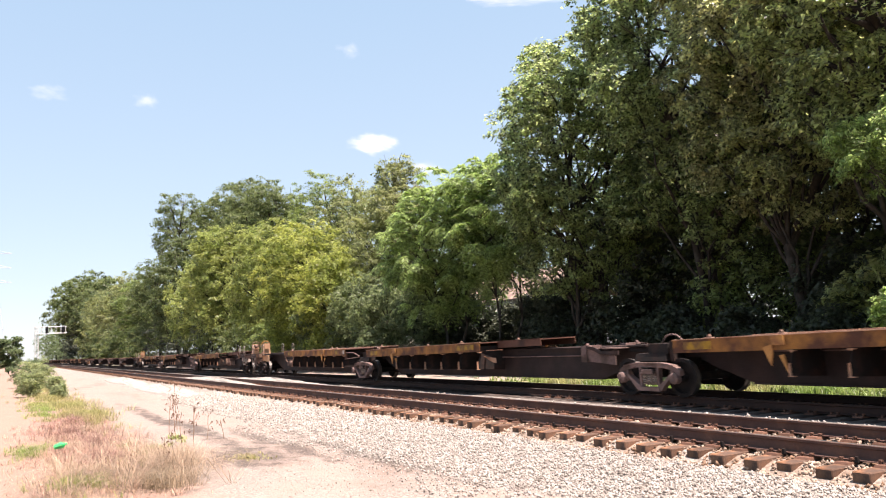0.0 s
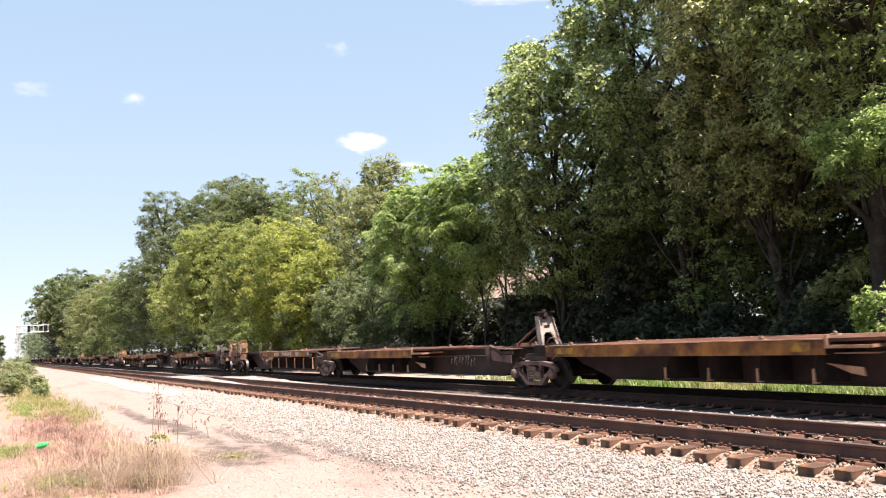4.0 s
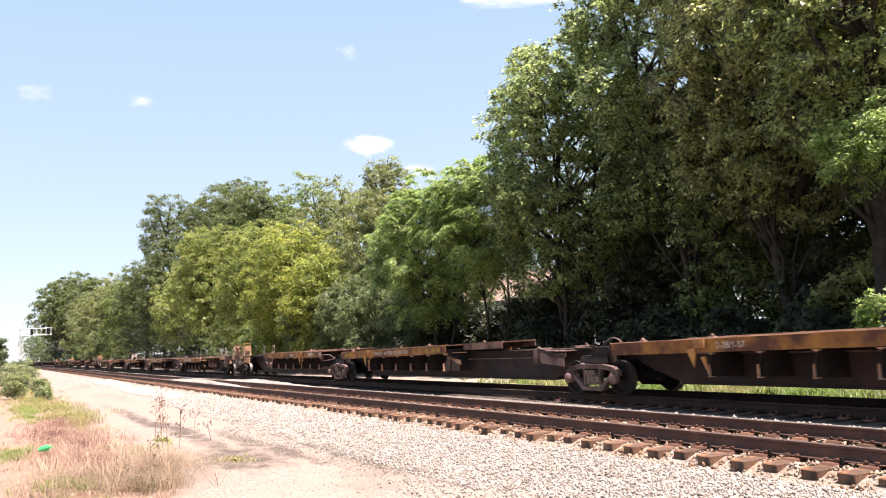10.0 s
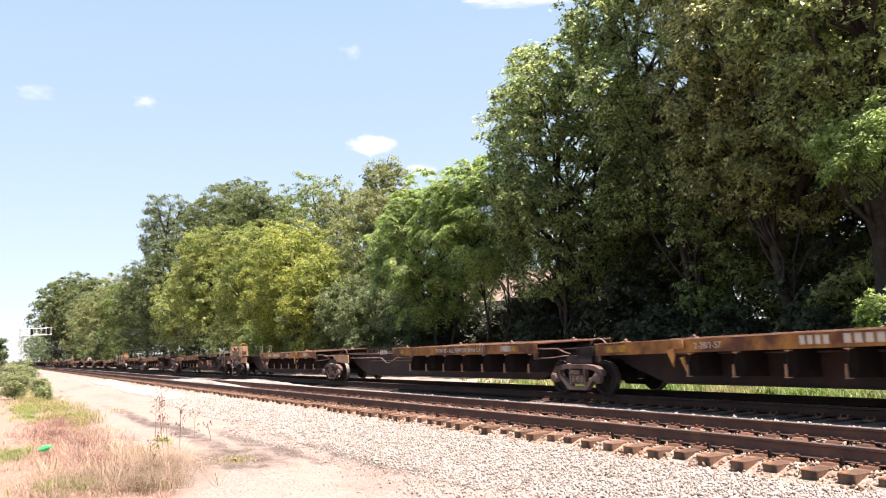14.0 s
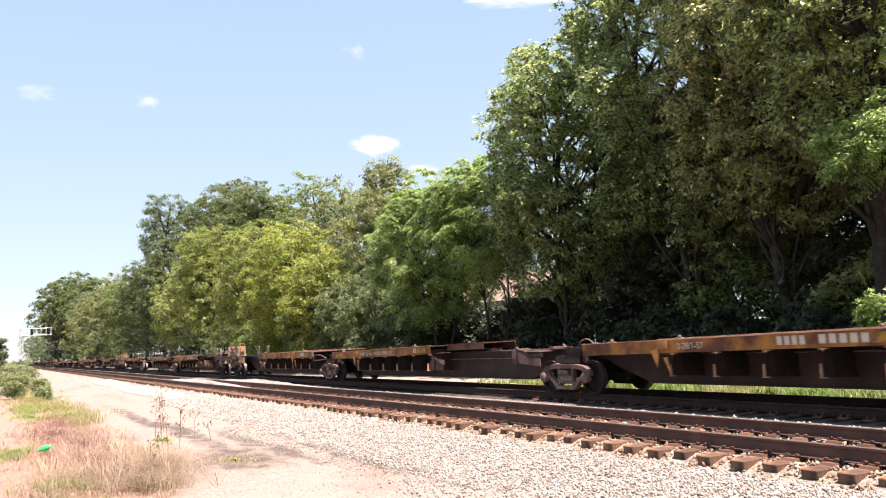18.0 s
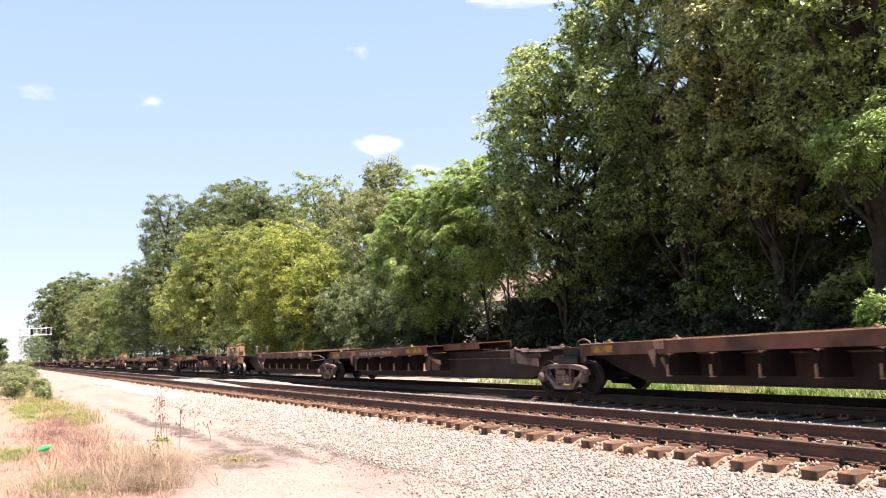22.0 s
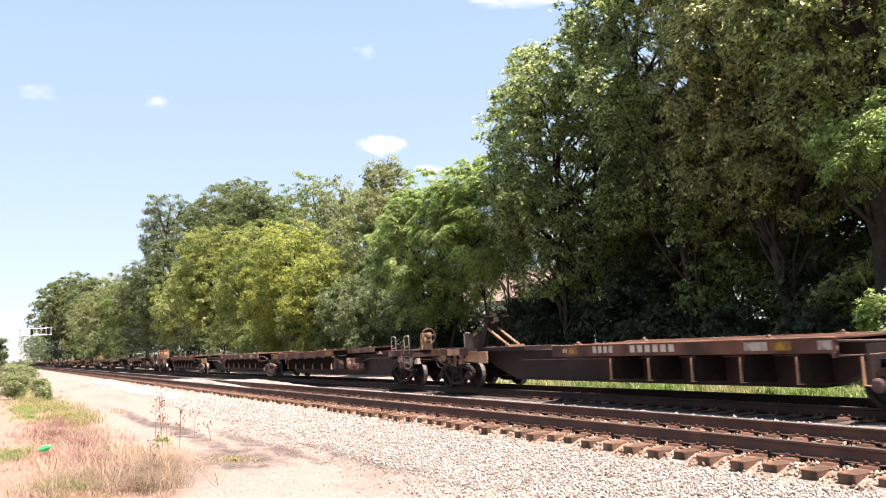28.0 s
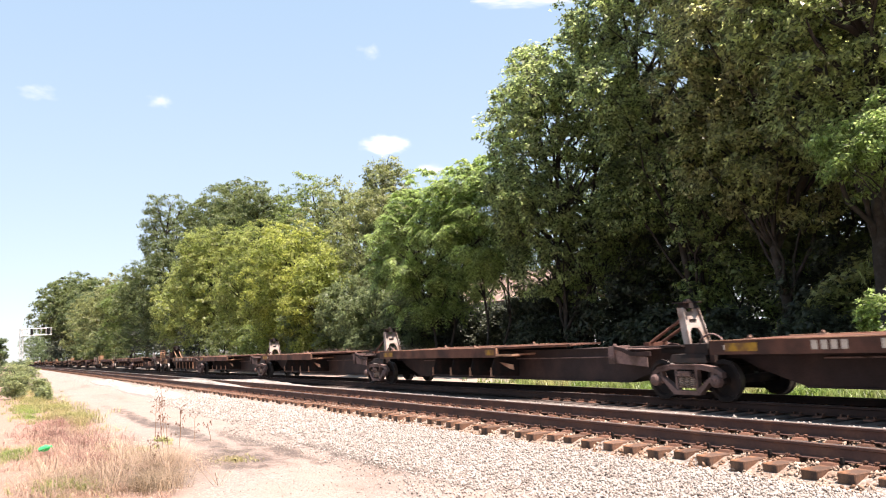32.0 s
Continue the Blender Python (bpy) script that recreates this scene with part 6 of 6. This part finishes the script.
def signal_cantilever(x):
    g = tagged(new("signal_cantilever"), "pale steel railway signal cantilever over the track", "signal")
    g.location = (x, 0, -0.4)

    def mast(bm):
        for dx in (-0.35, 0.35):
            for dy in (-0.35, 0.35):
                tube(bm, [(dx, 4.6 + dy, 0), (dx, 4.6 + dy, 10.2)], 0.09, 6)
        for k in range(10):
            z = k * 1.0
            tube(bm, [(-0.35, 4.25, z), (-0.35, 4.95, z + 1)], 0.04, 5)
            tube(bm, [(0.35, 4.95, z), (0.35, 4.25, z + 1)], 0.04, 5)
            tube(bm, [(-0.35, 4.25, z), (0.35, 4.25, z)], 0.04, 5)
    part("mast", (), mast, M_ALU, g)

    def arm(bm):
        for z in (8.5, 10.1):
            for dx in (-0.4, 0.4):
                tube(bm, [(dx, 4.2, z), (dx, 11.4, z)], 0.13, 6)
        for k in range(7):
            y = 4.6 + k * 1.1
            tube(bm, [(-0.4, y, 8.5), (-0.4, y, 10.1)], 0.06, 5)
            tube(bm, [(0.4, y, 8.5), (0.4, y, 10.1)], 0.06, 5)
        box(bm, -0.6, 0.6, 4.2, 11.4, 8.36, 8.44)
    part("arm", (), arm, M_ALU, g)
    for y in (6.9, 10.6):
        hd = part("signal_head", (), lambda bm: (box(bm, 0.45, 0.6, -0.25, 0.25, 8.7, 10.0), box(bm, 0.6, 0.64, -0.32, 0.32, 8.6, 10.1)), M_BLACK, g, (0, y, 0))
        for k in range(3):
            part("lamp_hood", (), lambda bm: tube(bm, [(0.66, 0, 0), (0.95, 0, -0.03)], 0.13, 10), M_BLACK, hd, (0, 0, 8.95 + k * 0.4))


signal_cantilever(-226)


# pale blue tone holds the haze of distance in the pylon's colour
M_HAZY = mat("hazy_blue_grey_steel", (0.50, 0.58, 0.66), 0.6, 0, 0.05, 3, 30, bump=0)


def pylon(x, y, h):
    g = tagged(new("pylon"), "pale hazy lattice transmission pylon far off", "pylon")
    g.location = (x, y, -0.5)

    def legs(bm):
        w = lambda z: 4.5 * (1 - z / h) ** 1.2 + 0.7
        lv = [h * k / 9 for k in range(10)]
        for sx in (-1, 1):
            for sy in (-1, 1):
                tube(bm, [(sx * w(z), sy * w(z), z) for z in lv], 0.14, 5)
        for a, b in zip(lv, lv[1:]):
            for s in (-1, 1):
                tube(bm, [(-w(a), s * w(a), a), (w(b), s * w(b), b)], 0.09, 4)
                tube(bm, [(w(a), s * w(a), a), (-w(b), s * w(b), b)], 0.09, 4)
                tube(bm, [(s * w(a), -w(a), a), (s * w(b), w(b), b)], 0.09, 4)
    part("lattice", (h,), legs, M_HAZY, g)
    for z in (0.7, 0.82, 0.94):
        part("crossarm", (round(z, 2),), lambda bm: (tube(bm, [(0, -6, 0), (0, 6, 0)], 0.13, 5), tube(bm, [(0, -6, 0), (0, 0, 1.4), (0, 6, 0)], 0.09, 5)), M_HAZY, g, (0, 0, h * z))


pylon(-300, -7.2, 40)


# ---------------------------------------------------------------- clouds
def cloud_mat(seed, thick):
    m = bpy.data.materials.new("cloud")
    m.use_nodes = True
    n, l = m.node_tree.nodes, m.node_tree.links
    n.remove(n["Principled BSDF"])
    tc = n.new("ShaderNodeTexCoord")
    ns = n.new("ShaderNodeTexNoise")
    ns.inputs["Scale"].default_value, ns.inputs["Detail"].default_value = 2.6, 7
    mp = n.new("ShaderNodeMapping")
    mp.inputs["Location"].default_value = (seed * 3.1, seed * 1.7, 0)
    l.new(tc.outputs["Generated"], mp.inputs[0])
    l.new(mp.outputs[0], ns.inputs["Vector"])
    gr = n.new("ShaderNodeVectorMath")
    gr.operation = "DISTANCE"
    gr.inputs[1].default_value = (0.5, 0.5, 0.0)
    fl = n.new("ShaderNodeVectorMath")
    fl.operation = "MULTIPLY"
    fl.inputs[1].default_value = (1, 1, 0)
    l.new(tc.outputs["Generated"], fl.inputs[0])
    l.new(fl.outputs[0], gr.inputs[0])
    k = n.new("ShaderNodeMath")
    k.operation = "SUBTRACT"
    l.new(ns.outputs["Fac"], k.inputs[0])
    l.new(gr.outputs["Value"], k.inputs[1])
    mr = n.new("ShaderNodeMapRange")
    mr.interpolation_type = "SMOOTHSTEP"
    mr.inputs["From Min"].default_value, mr.inputs["From Max"].default_value = 0.0, 0.66
    mr.inputs["To Max"].default_value = thick
    l.new(k.outputs[0], mr.inputs["Value"])
    em, tr, mx = n.new("ShaderNodeEmission"), n.new("ShaderNodeBsdfTransparent"), n.new("ShaderNodeMixShader")
    em.inputs["Color"].default_value, em.inputs["Strength"].default_value = (1.0, 0.97, 0.95, 1), 0.62
    l.new(mr.outputs["Result"], mx.inputs[0])
    l.new(tr.outputs[0], mx.inputs[1])
    l.new(em.outputs[0], mx.inputs[2])
    l.new(mx.outputs[0], n["Material Output"].inputs["Surface"])
    return m


CLOUDS = []


def cloud(px, py, w, h, seed, drift, thick=1.0):
    """A small far cloud; px, py: its bearing, as sideways and upward slopes from the middle of the view."""
    way = AHEAD + SIDE * ((px - 784) / FOCAL) - OVER * ((py - 441) / FOCAL)
    p = EYE + way * 3000
    s = 3000 / FOCAL
    me = bpy.data.meshes.new("cloud")
    me.from_pydata([(-w * s, -h * s, 0), (w * s, -h * s, 0), (w * s, h * s, 0), (-w * s, h * s, 0)], [], [(0, 1, 2, 3)])
    me.materials.append(cloud_mat(seed, thick))
    o = tagged(new("cloud", me), "small white fair-weather cloud in the sky", "cloud", kind="structure")
    o.matrix_basis = look(p, EYE, LEAN)
    CLOUDS.append((o, o.matrix_basis.copy(), SIDE * (drift * s)))


cloud(640, 258, 48, 22, 1, 1.3, 0.9)
cloud(733, 300, 30, 16, 2, 1.0, 0.5)
cloud(918, -6, 115, 22, 3, 0.9)
cloud(62, 164, 40, 18, 4, 0.2, 0.22)
cloud(598, 92, 26, 16, 5, 1.8, 0.2)
cloud(238, 178, 28, 17, 6, 1.5, 0.26)


# ---------------------------------------------------------------- what moves
def motions():
    for car in CARS:
        x0 = car.location.x
        walk(car, [(float(t), pose(x0 + travel(t), FAR, FAR_Z)) for t in range(33)])
    for o, m, d in CLOUDS:
        walk(o, [(0.0, m), (32.0, Matrix.Translation(d * 32) @ m)])
    # the wheels roll while their truck is near enough for it to be seen
    for o, car, x in WHEELS:
        x0 = x + CARS_AT[car.name]
        now = [k / 30 for k in range(961) if -45 < x0 + travel(k / 30) < -4]
        base = o.location.copy()
        if now:
            rows = sorted({0.0, 32.0, *now})
            walk(o, [(t, Matrix.Translation(base) @ Matrix.Rotation(travel(min(max(t, now[0]), now[-1])) / 0.42, 4, "Y")) for t in rows])


CARS_AT = {c.name: c.location.x for c in CARS}
motions()
